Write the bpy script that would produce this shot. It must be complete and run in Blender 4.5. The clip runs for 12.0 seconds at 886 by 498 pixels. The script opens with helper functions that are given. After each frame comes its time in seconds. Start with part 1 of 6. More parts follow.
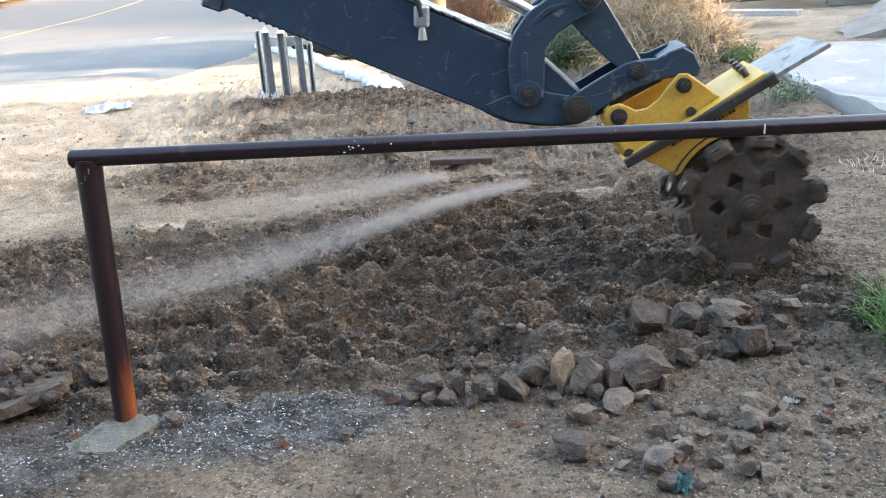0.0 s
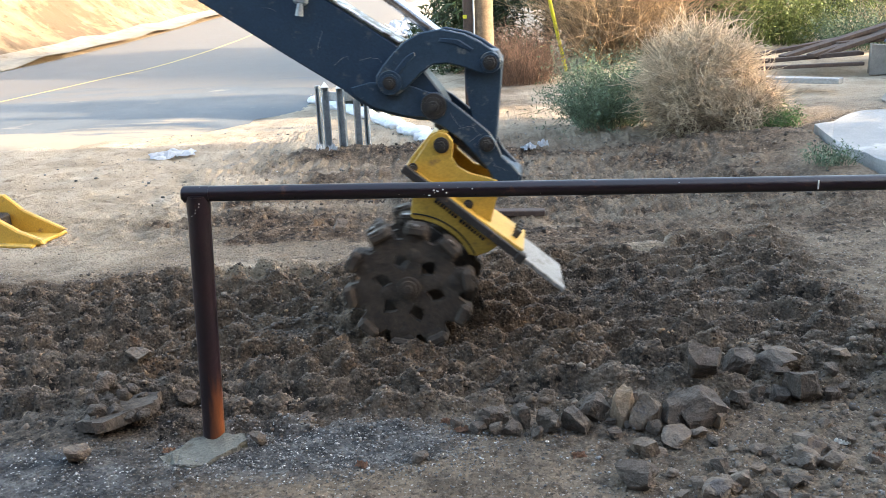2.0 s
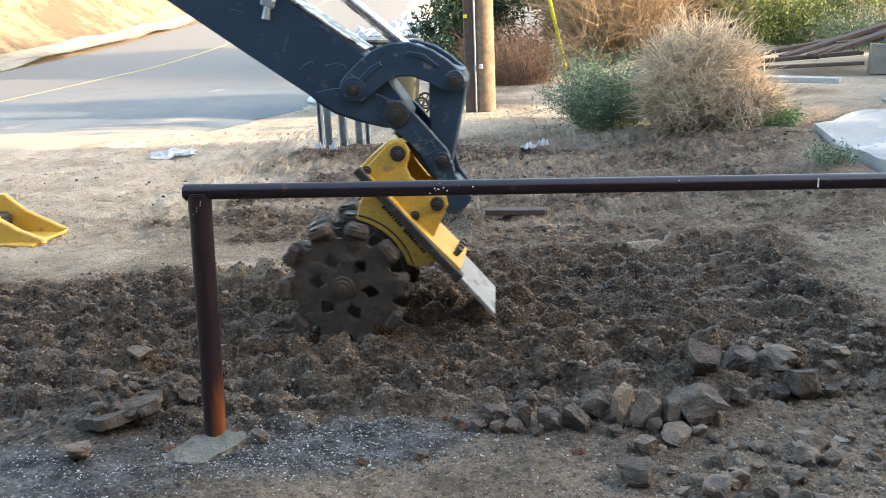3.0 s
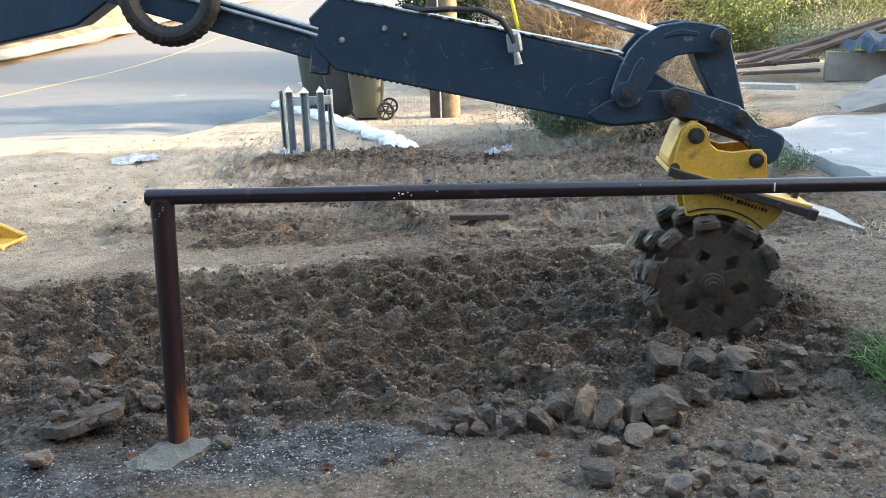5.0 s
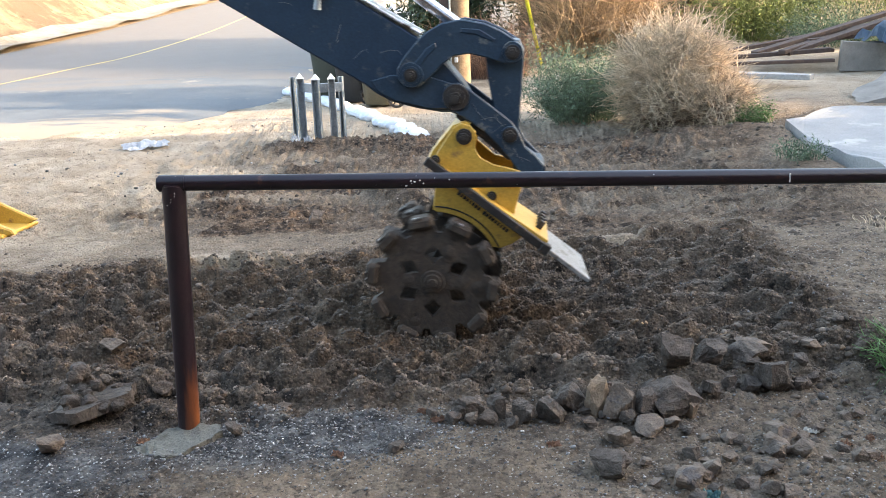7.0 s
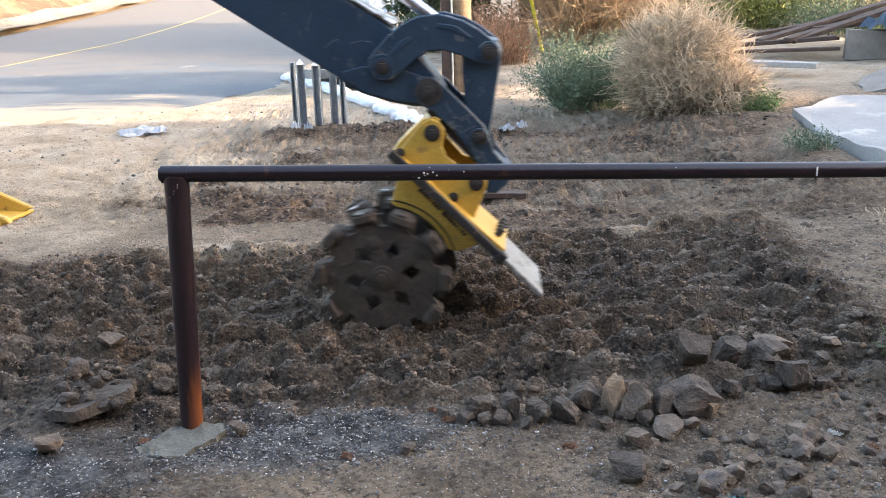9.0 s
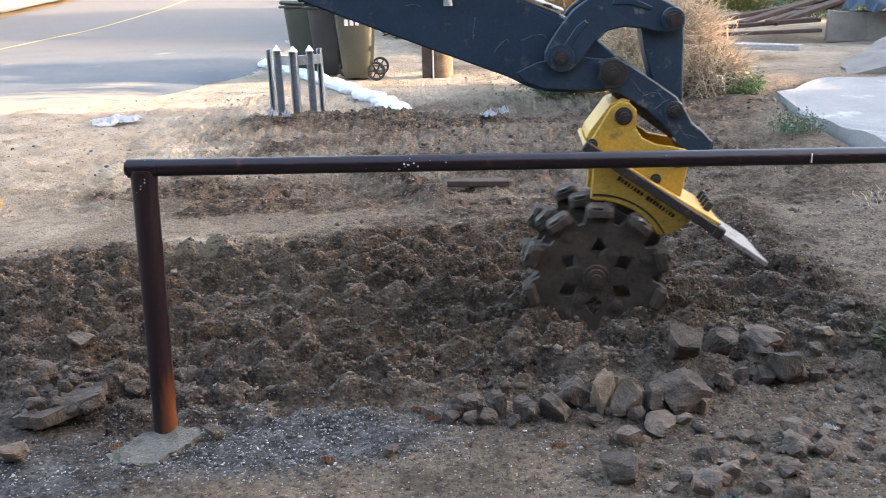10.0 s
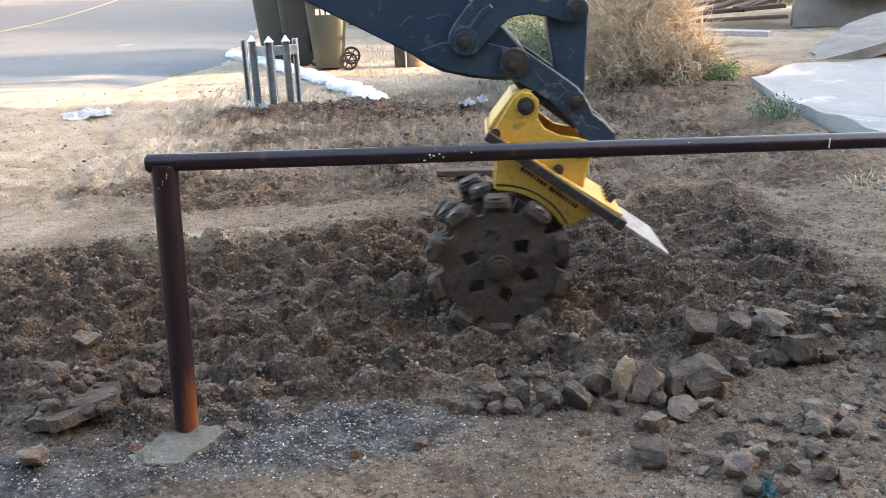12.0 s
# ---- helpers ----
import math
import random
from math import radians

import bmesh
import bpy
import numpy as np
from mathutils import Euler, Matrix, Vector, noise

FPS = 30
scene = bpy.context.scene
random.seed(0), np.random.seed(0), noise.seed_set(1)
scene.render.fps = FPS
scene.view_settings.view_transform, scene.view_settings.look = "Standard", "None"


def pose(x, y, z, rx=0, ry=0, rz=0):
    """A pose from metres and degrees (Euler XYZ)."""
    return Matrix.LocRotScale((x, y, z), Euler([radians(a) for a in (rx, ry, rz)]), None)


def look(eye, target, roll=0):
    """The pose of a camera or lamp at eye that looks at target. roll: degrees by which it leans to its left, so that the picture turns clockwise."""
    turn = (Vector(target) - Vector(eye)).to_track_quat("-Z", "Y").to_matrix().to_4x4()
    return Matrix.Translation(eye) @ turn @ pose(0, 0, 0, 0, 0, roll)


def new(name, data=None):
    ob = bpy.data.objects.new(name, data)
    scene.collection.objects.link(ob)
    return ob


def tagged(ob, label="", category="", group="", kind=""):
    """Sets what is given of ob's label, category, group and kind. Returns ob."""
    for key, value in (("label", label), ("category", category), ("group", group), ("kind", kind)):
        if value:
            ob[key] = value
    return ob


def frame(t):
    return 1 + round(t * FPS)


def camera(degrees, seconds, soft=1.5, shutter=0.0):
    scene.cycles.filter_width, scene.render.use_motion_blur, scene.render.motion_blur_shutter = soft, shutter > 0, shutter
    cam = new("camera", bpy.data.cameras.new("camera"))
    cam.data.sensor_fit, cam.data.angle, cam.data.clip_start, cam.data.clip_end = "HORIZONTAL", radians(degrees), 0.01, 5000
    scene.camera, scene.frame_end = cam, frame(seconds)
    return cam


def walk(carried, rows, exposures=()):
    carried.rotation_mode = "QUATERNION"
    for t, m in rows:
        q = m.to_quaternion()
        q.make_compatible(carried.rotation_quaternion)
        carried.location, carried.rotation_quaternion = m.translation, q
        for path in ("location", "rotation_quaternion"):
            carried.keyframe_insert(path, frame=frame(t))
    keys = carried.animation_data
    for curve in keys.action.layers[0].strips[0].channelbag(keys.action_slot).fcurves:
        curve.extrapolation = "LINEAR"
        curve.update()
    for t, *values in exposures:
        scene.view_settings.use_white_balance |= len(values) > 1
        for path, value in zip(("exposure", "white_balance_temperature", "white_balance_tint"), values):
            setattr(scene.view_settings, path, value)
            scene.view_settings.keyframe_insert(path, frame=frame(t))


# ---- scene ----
cam = camera(53.8, 12.0, soft=0.8, shutter=0.4)
PATH = [
    (0, (0.029, 0.181, 1.669), (0.066, 2.058, 0.979), -3.6),
    (0.5, (-0.087, 0.061, 1.679), (-0.019, 1.956, 1.042), -3.6),
    (1, (-0.216, -0.038, 1.691), (-0.173, 1.872, 1.098), -2.9),
    (1.5, (-0.196, -0.074, 1.693), (-0.191, 1.845, 1.129), -2.5),
    (2, (-0.138, -0.082, 1.694), (-0.166, 1.837, 1.131), -2.4),
    (2.5, (-0.136, -0.089, 1.691), (-0.177, 1.83, 1.131), -2.4),
    (3, (-0.141, -0.092, 1.689), (-0.169, 1.827, 1.126), -2.4),
    (5, (-0.138, -0.11, 1.69), (-0.086, 1.811, 1.136), -2.0),
    (5.5, (-0.14, -0.115, 1.691), (-0.077, 1.805, 1.134), -1.7),
    (6, (-0.142, -0.111, 1.691), (-0.082, 1.806, 1.125), -1.6),
    (6.5, (-0.142, -0.105, 1.69), (-0.098, 1.812, 1.12), -1.7),
    (7, (-0.147, -0.096, 1.687), (-0.117, 1.818, 1.108), -1.7),
    (7.5, (-0.154, -0.086, 1.685), (-0.127, 1.824, 1.094), -1.6),
    (9.5, (-0.216, 0.098, 1.676), (-0.17, 1.999, 1.056), -1.3),
    (10, (-0.205, 0.166, 1.669), (-0.127, 2.059, 1.028), -1.7),
    (10.5, (-0.291, 0.201, 1.676), (-0.145, 2.082, 1.011), -2.4),
    (11, (-0.382, 0.208, 1.677), (-0.205, 2.084, 1.007), -2.8),
    (11.5, (-0.423, 0.205, 1.675), (-0.245, 2.082, 1.007), -2.2),
    (12, (-0.431, 0.199, 1.677), (-0.263, 2.077, 1.01), -1.9),
]
walk(cam, [(t, look(eye, target, roll)) for t, eye, target, roll in PATH], exposures=((0, 3.72, 7300, 12), (0.8, 3.65, 7300, 12), (1.7, 3.38, 7250, 11), (3.0, 3.36, 7200, 9), (5.0, 3.38, 7050, 8), (6.0, 3.38, 7300, 11), (7.5, 3.37, 7300, 13), (9.5, 3.38, 7350, 17), (10.5, 3.40, 7350, 18), (12, 3.50, 7700, 16)))

# ---- world, sun, exposure ----
SUN_EL, SUN_AZ = 13.0, 8.0          # degrees; azimuth of the sun seen from the place, from +x towards -y
world = bpy.data.worlds.new("sky")
scene.world = world
world.use_nodes = True
wn = world.node_tree
sky = wn.nodes.new("ShaderNodeTexSky")
sky.sky_type, sky.sun_disc = "NISHITA", False
sky.sun_elevation, sky.sun_rotation = radians(SUN_EL), radians(90 + SUN_AZ)
sky.air_density, sky.dust_density = 1.0, 2.0
wn.links.new(sky.outputs["Color"], wn.nodes["Background"].inputs["Color"])
wn.nodes["Background"].inputs["Strength"].default_value = 0.15
sun = new("sun", bpy.data.lights.new("sun", "SUN"))
sun.data.energy, sun.data.angle, sun.data.color = 1.9, radians(0.6), (1.0, 0.84, 0.64)
sd = Vector((math.cos(radians(SUN_AZ)) * math.cos(radians(SUN_EL)), -math.sin(radians(SUN_AZ)) * math.cos(radians(SUN_EL)), math.sin(radians(SUN_EL))))
sun.matrix_basis = look(sd * 60, (0, 0, 0))


# ---- materials ----
def surface(name, c1, c2, scale=6.0, rough=0.8, bump=0.3, bscale=40.0, metal=0.0, c3=None, wear=0.0, wscale=3.0, island=False, spec=0.5, dist=0.01):
    """Two mottled colours, a third one in worn patches, and fine relief; scale in features per metre."""
    m = bpy.data.materials.new(name)
    m.use_nodes = True
    nt = m.node_tree
    b = nt.nodes["Principled BSDF"]
    co = nt.nodes.new("ShaderNodeTexCoord")
    info = nt.nodes.new("ShaderNodeObjectInfo")
    add = nt.nodes.new("ShaderNodeVectorMath")
    add.operation = "MULTIPLY_ADD"
    nt.links.new(info.outputs["Random"], add.inputs[0])
    add.inputs[1].default_value = (9.0, 7.0, 5.0)
    nt.links.new(co.outputs["Object"], add.inputs[2])

    def tex(s, detail=6):
        n = nt.nodes.new("ShaderNodeTexNoise")
        n.inputs["Scale"].default_value, n.inputs["Detail"].default_value, n.inputs["Roughness"].default_value = s, detail, 0.65
        nt.links.new(add.outputs[0], n.inputs["Vector"])
        return n.outputs["Fac"]

    def ramp(fac, a, z):
        r = nt.nodes.new("ShaderNodeMapRange")
        r.inputs["From Min"].default_value, r.inputs["From Max"].default_value = a, z
        nt.links.new(fac, r.inputs["Value"])
        return r.outputs["Result"]

    def mix(fac, a, z):
        n = nt.nodes.new("ShaderNodeMix")
        n.data_type = "RGBA"
        nt.links.new(fac, n.inputs["Factor"])
        for sock, val in ((n.inputs["A"], a), (n.inputs["B"], z)):
            if isinstance(val, tuple):
                sock.default_value = (*val, 1)
            else:
                nt.links.new(val, sock)
        return n.outputs["Result"]

    col = mix(ramp(tex(scale), 0.35, 0.65), c1, c2)
    fine = tex(bscale, 4)
    col = mix(ramp(fine, 0.3, 0.9), col, tuple(v * 0.6 for v in c1))
    if c3:
        col = mix(ramp(tex(wscale, 8), 0.62 - wear, 0.70 - wear), col, c3)
    if island:
        geo = nt.nodes.new("ShaderNodeNewGeometry")
        hsv = nt.nodes.new("ShaderNodeHueSaturation")
        nt.links.new(ramp(geo.outputs["Random Per Island"], -0.6, 0.9), hsv.inputs["Value"])
        hsv.inputs["Value"].default_value = 1
        mr = nt.nodes.new("ShaderNodeMapRange")
        mr.inputs["To Min"].default_value, mr.inputs["To Max"].default_value = 0.45, 1.65
        nt.links.new(geo.outputs["Random Per Island"], mr.inputs["Value"])
        nt.links.new(mr.outputs["Result"], hsv.inputs["Value"])
        nt.links.new(col, hsv.inputs["Color"])
        col = hsv.outputs["Color"]
    nt.links.new(col, b.inputs["Base Color"])
    rr = nt.nodes.new("ShaderNodeMapRange")
    rr.inputs["To Min"].default_value, rr.inputs["To Max"].default_value = max(0.03, rough - 0.12), min(1, rough + 0.12)
    nt.links.new(tex(scale * 2.3), rr.inputs["Value"])
    nt.links.new(rr.outputs["Result"], b.inputs["Roughness"])
    b.inputs["Metallic"].default_value = metal
    b.inputs["Specular IOR Level"].default_value = spec
    bp = nt.nodes.new("ShaderNodeBump")
    bp.inputs["Strength"].default_value, bp.inputs["Distance"].default_value = bump, dist
    nt.links.new(fine, bp.inputs["Height"])
    nt.links.new(bp.outputs["Normal"], b.inputs["Normal"])
    return m


NAVY = surface("navy_paint", (0.013, 0.035, 0.065), (0.023, 0.052, 0.088), 5, 0.42, 0.12, 90, c3=(0.07, 0.08, 0.088), wear=0.03, wscale=13)
NAVY_WORN = surface("navy_paint_worn", (0.014, 0.038, 0.067), (0.029, 0.057, 0.088), 9, 0.45, 0.2, 70, c3=(0.13, 0.135, 0.13), wear=0.03, wscale=16)
YELLOW = surface("yellow_paint", (0.55, 0.315, 0.045), (0.68, 0.42, 0.080), 4, 0.45, 0.1, 80, c3=(0.27, 0.155, 0.05), wear=0.035, wscale=9)
MUDSTEEL = surface("muddy_steel", (0.042, 0.030, 0.022), (0.082, 0.060, 0.043), 14, 0.85, 0.6, 60, c3=(0.03, 0.025, 0.02), wear=0.06, wscale=20)
BRIGHT = surface("polished_steel", (0.5, 0.5, 0.5), (0.62, 0.61, 0.6), 20, 0.4, 0.2, 60, metal=0.7, c3=(0.075, 0.06, 0.048), wear=0.16, wscale=18)
# Polished lug steel, its colour brightened to stand in for glints.
CAP = surface("worn_lug_steel", (0.42, 0.41, 0.40), (0.62, 0.61, 0.59), 20, 0.5, 0.4, 60, metal=0.5, c3=(0.045, 0.036, 0.028), wear=0.24, wscale=9)
BLADE = surface("bare_steel_plate", (0.24, 0.235, 0.225), (0.36, 0.35, 0.335), 6, 0.5, 0.25, 60, metal=0.2, c3=(0.13, 0.115, 0.095), wear=0.08, wscale=12)
BLACKSTEEL = surface("blackened_steel", (0.016, 0.014, 0.013), (0.035, 0.028, 0.024), 12, 0.6, 0.4, 70, c3=(0.10, 0.055, 0.03), wear=0.03, wscale=18)
RUSTBOLT = surface("dark_bolt_steel", (0.030, 0.027, 0.026), (0.075, 0.064, 0.055), 30, 0.6, 0.4, 120, metal=0.3)
CHROME = surface("cylinder_chrome", (0.75, 0.76, 0.78), (0.85, 0.85, 0.86), 8, 0.2, 0.02, 60, metal=1.0)
RUBBER = surface("black_rubber", (0.012, 0.012, 0.013), (0.022, 0.021, 0.02), 10, 0.65, 0.2, 90, c3=(0.07, 0.06, 0.05), wear=0.0, wscale=9)
PIPE = surface("maroon_pipe_paint", (0.008, 0.004, 0.008), (0.017, 0.007, 0.012), 8, 0.32, 0.15, 60, c3=(0.05, 0.02, 0.015), wear=0.02, wscale=14)
def post_material():
    """Maroon paint that gives way to rust towards the foot of the post, in streaks."""
    m = surface("rusting_post_paint", (0.010, 0.005, 0.009), (0.020, 0.008, 0.012), 8, 0.40, 0.2, 60)
    nt = m.node_tree
    b = nt.nodes["Principled BSDF"]
    paint = b.inputs["Base Color"].links[0].from_socket
    co = nt.nodes.new("ShaderNodeTexCoord")
    sep = nt.nodes.new("ShaderNodeSeparateXYZ")
    nt.links.new(co.outputs["Object"], sep.inputs[0])
    mp = nt.nodes.new("ShaderNodeMapping")
    mp.inputs["Scale"].default_value = (26, 26, 3.0)
    nt.links.new(co.outputs["Object"], mp.inputs["Vector"])
    streak = nt.nodes.new("ShaderNodeTexNoise")
    streak.inputs["Scale"].default_value, streak.inputs["Detail"].default_value = 1.0, 6
    nt.links.new(mp.outputs["Vector"], streak.inputs["Vector"])

    def math_node(op, a, c):
        n = nt.nodes.new("ShaderNodeMath")
        n.operation = op
        for sock, v in zip(n.inputs, (a, c)):
            if isinstance(v, float):
                sock.default_value = v
            else:
                nt.links.new(v, sock)
        return n.outputs[0]

    low = math_node("MULTIPLY_ADD", sep.outputs["Z"], -2.6)
    low.node.inputs[2].default_value = 0.22
    side = math_node("MULTIPLY", sep.outputs["X"], 11.0)
    fac = math_node("ADD", math_node("ADD", low, side), math_node("MULTIPLY", math_node("SUBTRACT", streak.outputs["Fac"], 0.5), 2.2))
    clamp = nt.nodes.new("ShaderNodeClamp")
    nt.links.new(fac, clamp.inputs["Value"])
    mx = nt.nodes.new("ShaderNodeMix")
    mx.data_type = "RGBA"
    nt.links.new(clamp.outputs[0], mx.inputs["Factor"])
    nt.links.new(paint, mx.inputs["A"])
    mx.inputs["B"].default_value = (0.24, 0.072, 0.02, 1)
    nt.links.new(mx.outputs["Result"], b.inputs["Base Color"])
    return m


POST = post_material()
RUST = surface("orange_rust", (0.16, 0.045, 0.014), (0.30, 0.10, 0.03), 14, 0.8, 0.5, 80, c3=(0.03, 0.012, 0.012), wear=0.10, wscale=12)
SCRATCH = surface("scratched_primer", (0.10, 0.105, 0.11), (0.24, 0.24, 0.235), 60, 0.6, 0.2, 90)
WHITECHIP = surface("white_chipped_paint", (0.6, 0.58, 0.56), (0.75, 0.74, 0.72), 40, 0.7, 0.2, 90)
GALV = surface("galvanised_steel", (0.30, 0.34, 0.37), (0.45, 0.49, 0.52), 18, 0.42, 0.15, 60, metal=0.55)
STONE_DARK = surface("asphalt_lump", (0.060, 0.046, 0.036), (0.160, 0.124, 0.097), 24, 0.92, 1.0, 110, c3=(0.17, 0.135, 0.105), wear=0.03, wscale=11)
STONE_GREY = surface("grey_stone", (0.122, 0.091, 0.068), (0.265, 0.200, 0.150), 16, 0.9, 0.8, 110, c3=(0.09, 0.08, 0.075), wear=0.03, wscale=8)
STONE_TAN = surface("tan_stone", (0.24, 0.175, 0.12), (0.38, 0.285, 0.195), 14, 0.9, 0.7, 100, c3=(0.16, 0.12, 0.09), wear=0.04, wscale=9)
CONCRETE = surface("old_concrete", (0.19, 0.172, 0.15), (0.28, 0.255, 0.225), 5, 0.9, 0.5, 90, c3=(0.16, 0.145, 0.125), wear=0.03, wscale=4)
FOOTING = surface("mossy_footing_concrete", (0.10, 0.098, 0.080), (0.21, 0.198, 0.168), 9, 0.9, 0.8, 90, c3=(0.075, 0.07, 0.05), wear=0.06, wscale=9)
CONC_LIGHT = surface("pale_concrete", (0.28, 0.278, 0.268), (0.36, 0.352, 0.34), 2.5, 0.85, 0.25, 60, c3=(0.40, 0.38, 0.35), wear=0.03, wscale=2)
KERB = surface("dusty_kerb_concrete", (0.20, 0.165, 0.12), (0.34, 0.29, 0.225), 1.2, 0.9, 0.5, 40, c3=(0.15, 0.115, 0.078), wear=0.07, wscale=1.4)
CLOD = surface("soil_clods", (0.070, 0.053, 0.041), (0.205, 0.155, 0.117), 3, 0.95, 0.6, 160, c3=(0.21, 0.135, 0.080), wear=0.04, wscale=4, island=True)
GRAVEL = surface("ash_gravel", (0.09, 0.088, 0.087), (0.28, 0.268, 0.255), 30, 0.9, 0.4, 160, c3=(0.55, 0.53, 0.5), wear=0.04, wscale=30, island=True)
CRUMB = surface("soil_crumbs", (0.070, 0.053, 0.040), (0.200, 0.152, 0.113), 3, 0.95, 0.3, 160, c3=(0.29, 0.225, 0.17), wear=0.06, wscale=5, island=True)
TANCLOD = surface("dry_clods", (0.085, 0.066, 0.050), (0.20, 0.156, 0.118), 3, 0.95, 0.5, 160, island=True)
ASPHALT = surface("asphalt", (0.092, 0.103, 0.112), (0.140, 0.148, 0.152), 0.7, 0.85, 0.35, 120, c3=(0.24, 0.21, 0.175), wear=0.0, wscale=0.8)


def drifted(m, sand):
    """Sand blown over the asphalt's near edge, and browner tyre-worn ground farther up."""
    nt = m.node_tree
    b = nt.nodes["Principled BSDF"]
    col = b.inputs["Base Color"].links[0].from_socket
    geo = nt.nodes.new("ShaderNodeNewGeometry")
    mp = nt.nodes.new("ShaderNodeMapping")
    mp.inputs["Scale"].default_value = (0.55, 1.9, 1.0)
    nt.links.new(geo.outputs["Position"], mp.inputs["Vector"])
    sep = nt.nodes.new("ShaderNodeSeparateXYZ")
    nt.links.new(geo.outputs["Position"], sep.inputs[0])
    for scale, y0, y1, lo, hi, colour in ((0.5, 14.0, 20.0, -0.15, 0.35, (0.135, 0.118, 0.104)), (1.0, 13.6, 10.8, -0.18, 0.32, sand)):
        n = nt.nodes.new("ShaderNodeTexNoise")
        n.inputs["Scale"].default_value, n.inputs["Detail"].default_value, n.inputs["Roughness"].default_value = scale, 8, 0.68
        nt.links.new(mp.outputs["Vector"], n.inputs["Vector"])
        r = nt.nodes.new("ShaderNodeMapRange")
        r.inputs["From Min"].default_value, r.inputs["From Max"].default_value = y0, y1
        r.inputs["To Min"].default_value, r.inputs["To Max"].default_value = lo, hi
        nt.links.new(sep.outputs["Y"], r.inputs["Value"])
        add = nt.nodes.new("ShaderNodeMath")
        nt.links.new(n.outputs["Fac"], add.inputs[0])
        nt.links.new(r.outputs["Result"], add.inputs[1])
        f = nt.nodes.new("ShaderNodeMapRange")
        f.inputs["From Min"].default_value, f.inputs["From Max"].default_value = 0.52, 0.64
        nt.links.new(add.outputs[0], f.inputs["Value"])
        mx = nt.nodes.new("ShaderNodeMix")
        mx.data_type = "RGBA"
        nt.links.new(f.outputs["Result"], mx.inputs["Factor"])
        nt.links.new(col, mx.inputs["A"])
        mx.inputs["B"].default_value = (*colour, 1)
        col = mx.outputs["Result"]
    nt.links.new(col, b.inputs["Base Color"])


drifted(ASPHALT, (0.26, 0.212, 0.158))
LINE = surface("yellow_road_paint", (0.46, 0.33, 0.09), (0.54, 0.41, 0.15), 5, 0.7, 0.2, 90, c3=(0.2, 0.18, 0.15), wear=0.05, wscale=6)
BIN_GREEN = surface("green_bin_plastic", (0.035, 0.045, 0.034), (0.05, 0.06, 0.045), 4, 0.55, 0.1, 60)
BIN_DARK = surface("dark_bin_plastic", (0.020, 0.021, 0.022), (0.032, 0.032, 0.031), 4, 0.55, 0.1, 60)
BIN_TAN = surface("olive_bin_plastic", (0.046, 0.046, 0.030), (0.064, 0.062, 0.040), 4, 0.5, 0.1, 60)
CLOTH = surface("white_sandbag_cloth", (0.62, 0.66, 0.72), (0.74, 0.77, 0.80), 12, 0.85, 0.5, 60, c3=(0.42, 0.38, 0.33), wear=0.02, wscale=6)
POLEWOOD = surface("weathered_pole_wood", (0.13, 0.085, 0.05), (0.24, 0.165, 0.10), 9, 0.85, 0.6, 50, c3=(0.07, 0.05, 0.04), wear=0.02, wscale=7)
DARKPLANK = surface("dark_wet_timber", (0.05, 0.03, 0.023), (0.10, 0.06, 0.042), 9, 0.75, 0.5, 50)
PALEPLANK = surface("grey_weathered_timber", (0.28, 0.27, 0.26), (0.42, 0.41, 0.39), 9, 0.85, 0.5, 50)
TARP = surface("blue_grey_tarp", (0.07, 0.12, 0.19), (0.14, 0.205, 0.28), 3, 0.5, 0.3, 30, c3=(0.42, 0.48, 0.54), wear=0.0, wscale=3)
STAKE = surface("yellow_plastic_guard", (0.62, 0.55, 0.02), (0.72, 0.65, 0.05), 5, 0.5, 0.1, 60)
STRAW = surface("dry_straw_stems", (0.50, 0.375, 0.25), (0.70, 0.56, 0.40), 3, 0.9, 0.1, 40, island=True)
ORANGE = surface("orange_dry_stems", (0.27, 0.180, 0.10), (0.40, 0.275, 0.16), 1.5, 0.9, 0.1, 40, island=True)
BROWNBRUSH = surface("brown_dry_brush", (0.13, 0.075, 0.05), (0.22, 0.13, 0.085), 1.5, 0.9, 0.1, 40, island=True)
LEAF_SAGE = surface("sage_green_leaves", (0.075, 0.12, 0.07), (0.14, 0.19, 0.11), 3, 0.75, 0.1, 40, island=True)
LEAF_DARK = surface("dark_green_leaves", (0.025, 0.045, 0.018), (0.06, 0.09, 0.03), 1.5, 0.7, 0.1, 40, island=True)
LEAF_LIME = surface("yellow_green_leaves", (0.12, 0.155, 0.035), (0.23, 0.255, 0.065), 1.5, 0.7, 0.1, 40, island=True)
GRASS = surface("fresh_grass_blades", (0.08, 0.17, 0.045), (0.16, 0.27, 0.09), 6, 0.7, 0.1, 40, island=True)
PAPER = surface("dirty_white_paper", (0.62, 0.58, 0.5), (0.72, 0.7, 0.64), 20, 0.8, 0.2, 60)
SCRAP = surface("teal_plastic_scrap", (0.05, 0.16, 0.17), (0.10, 0.26, 0.27), 20, 0.6, 0.2, 60)
LEAFLITTER = surface("dry_brown_leaves", (0.30, 0.15, 0.09), (0.45, 0.27, 0.18), 20, 0.8, 0.2, 60, island=True)
STUCCO = surface("beige_stucco", (0.5, 0.45, 0.38), (0.56, 0.5, 0.43), 2, 0.9, 0.3, 60)
DUST = bpy.data.materials.new("pale_dust")
DUST.use_nodes = True
_b = DUST.node_tree.nodes["Principled BSDF"]
_b.inputs["Base Color"].default_value, _b.inputs["Roughness"].default_value, _b.inputs["Alpha"].default_value = (0.62, 0.58, 0.55, 1), 1.0, 0.36


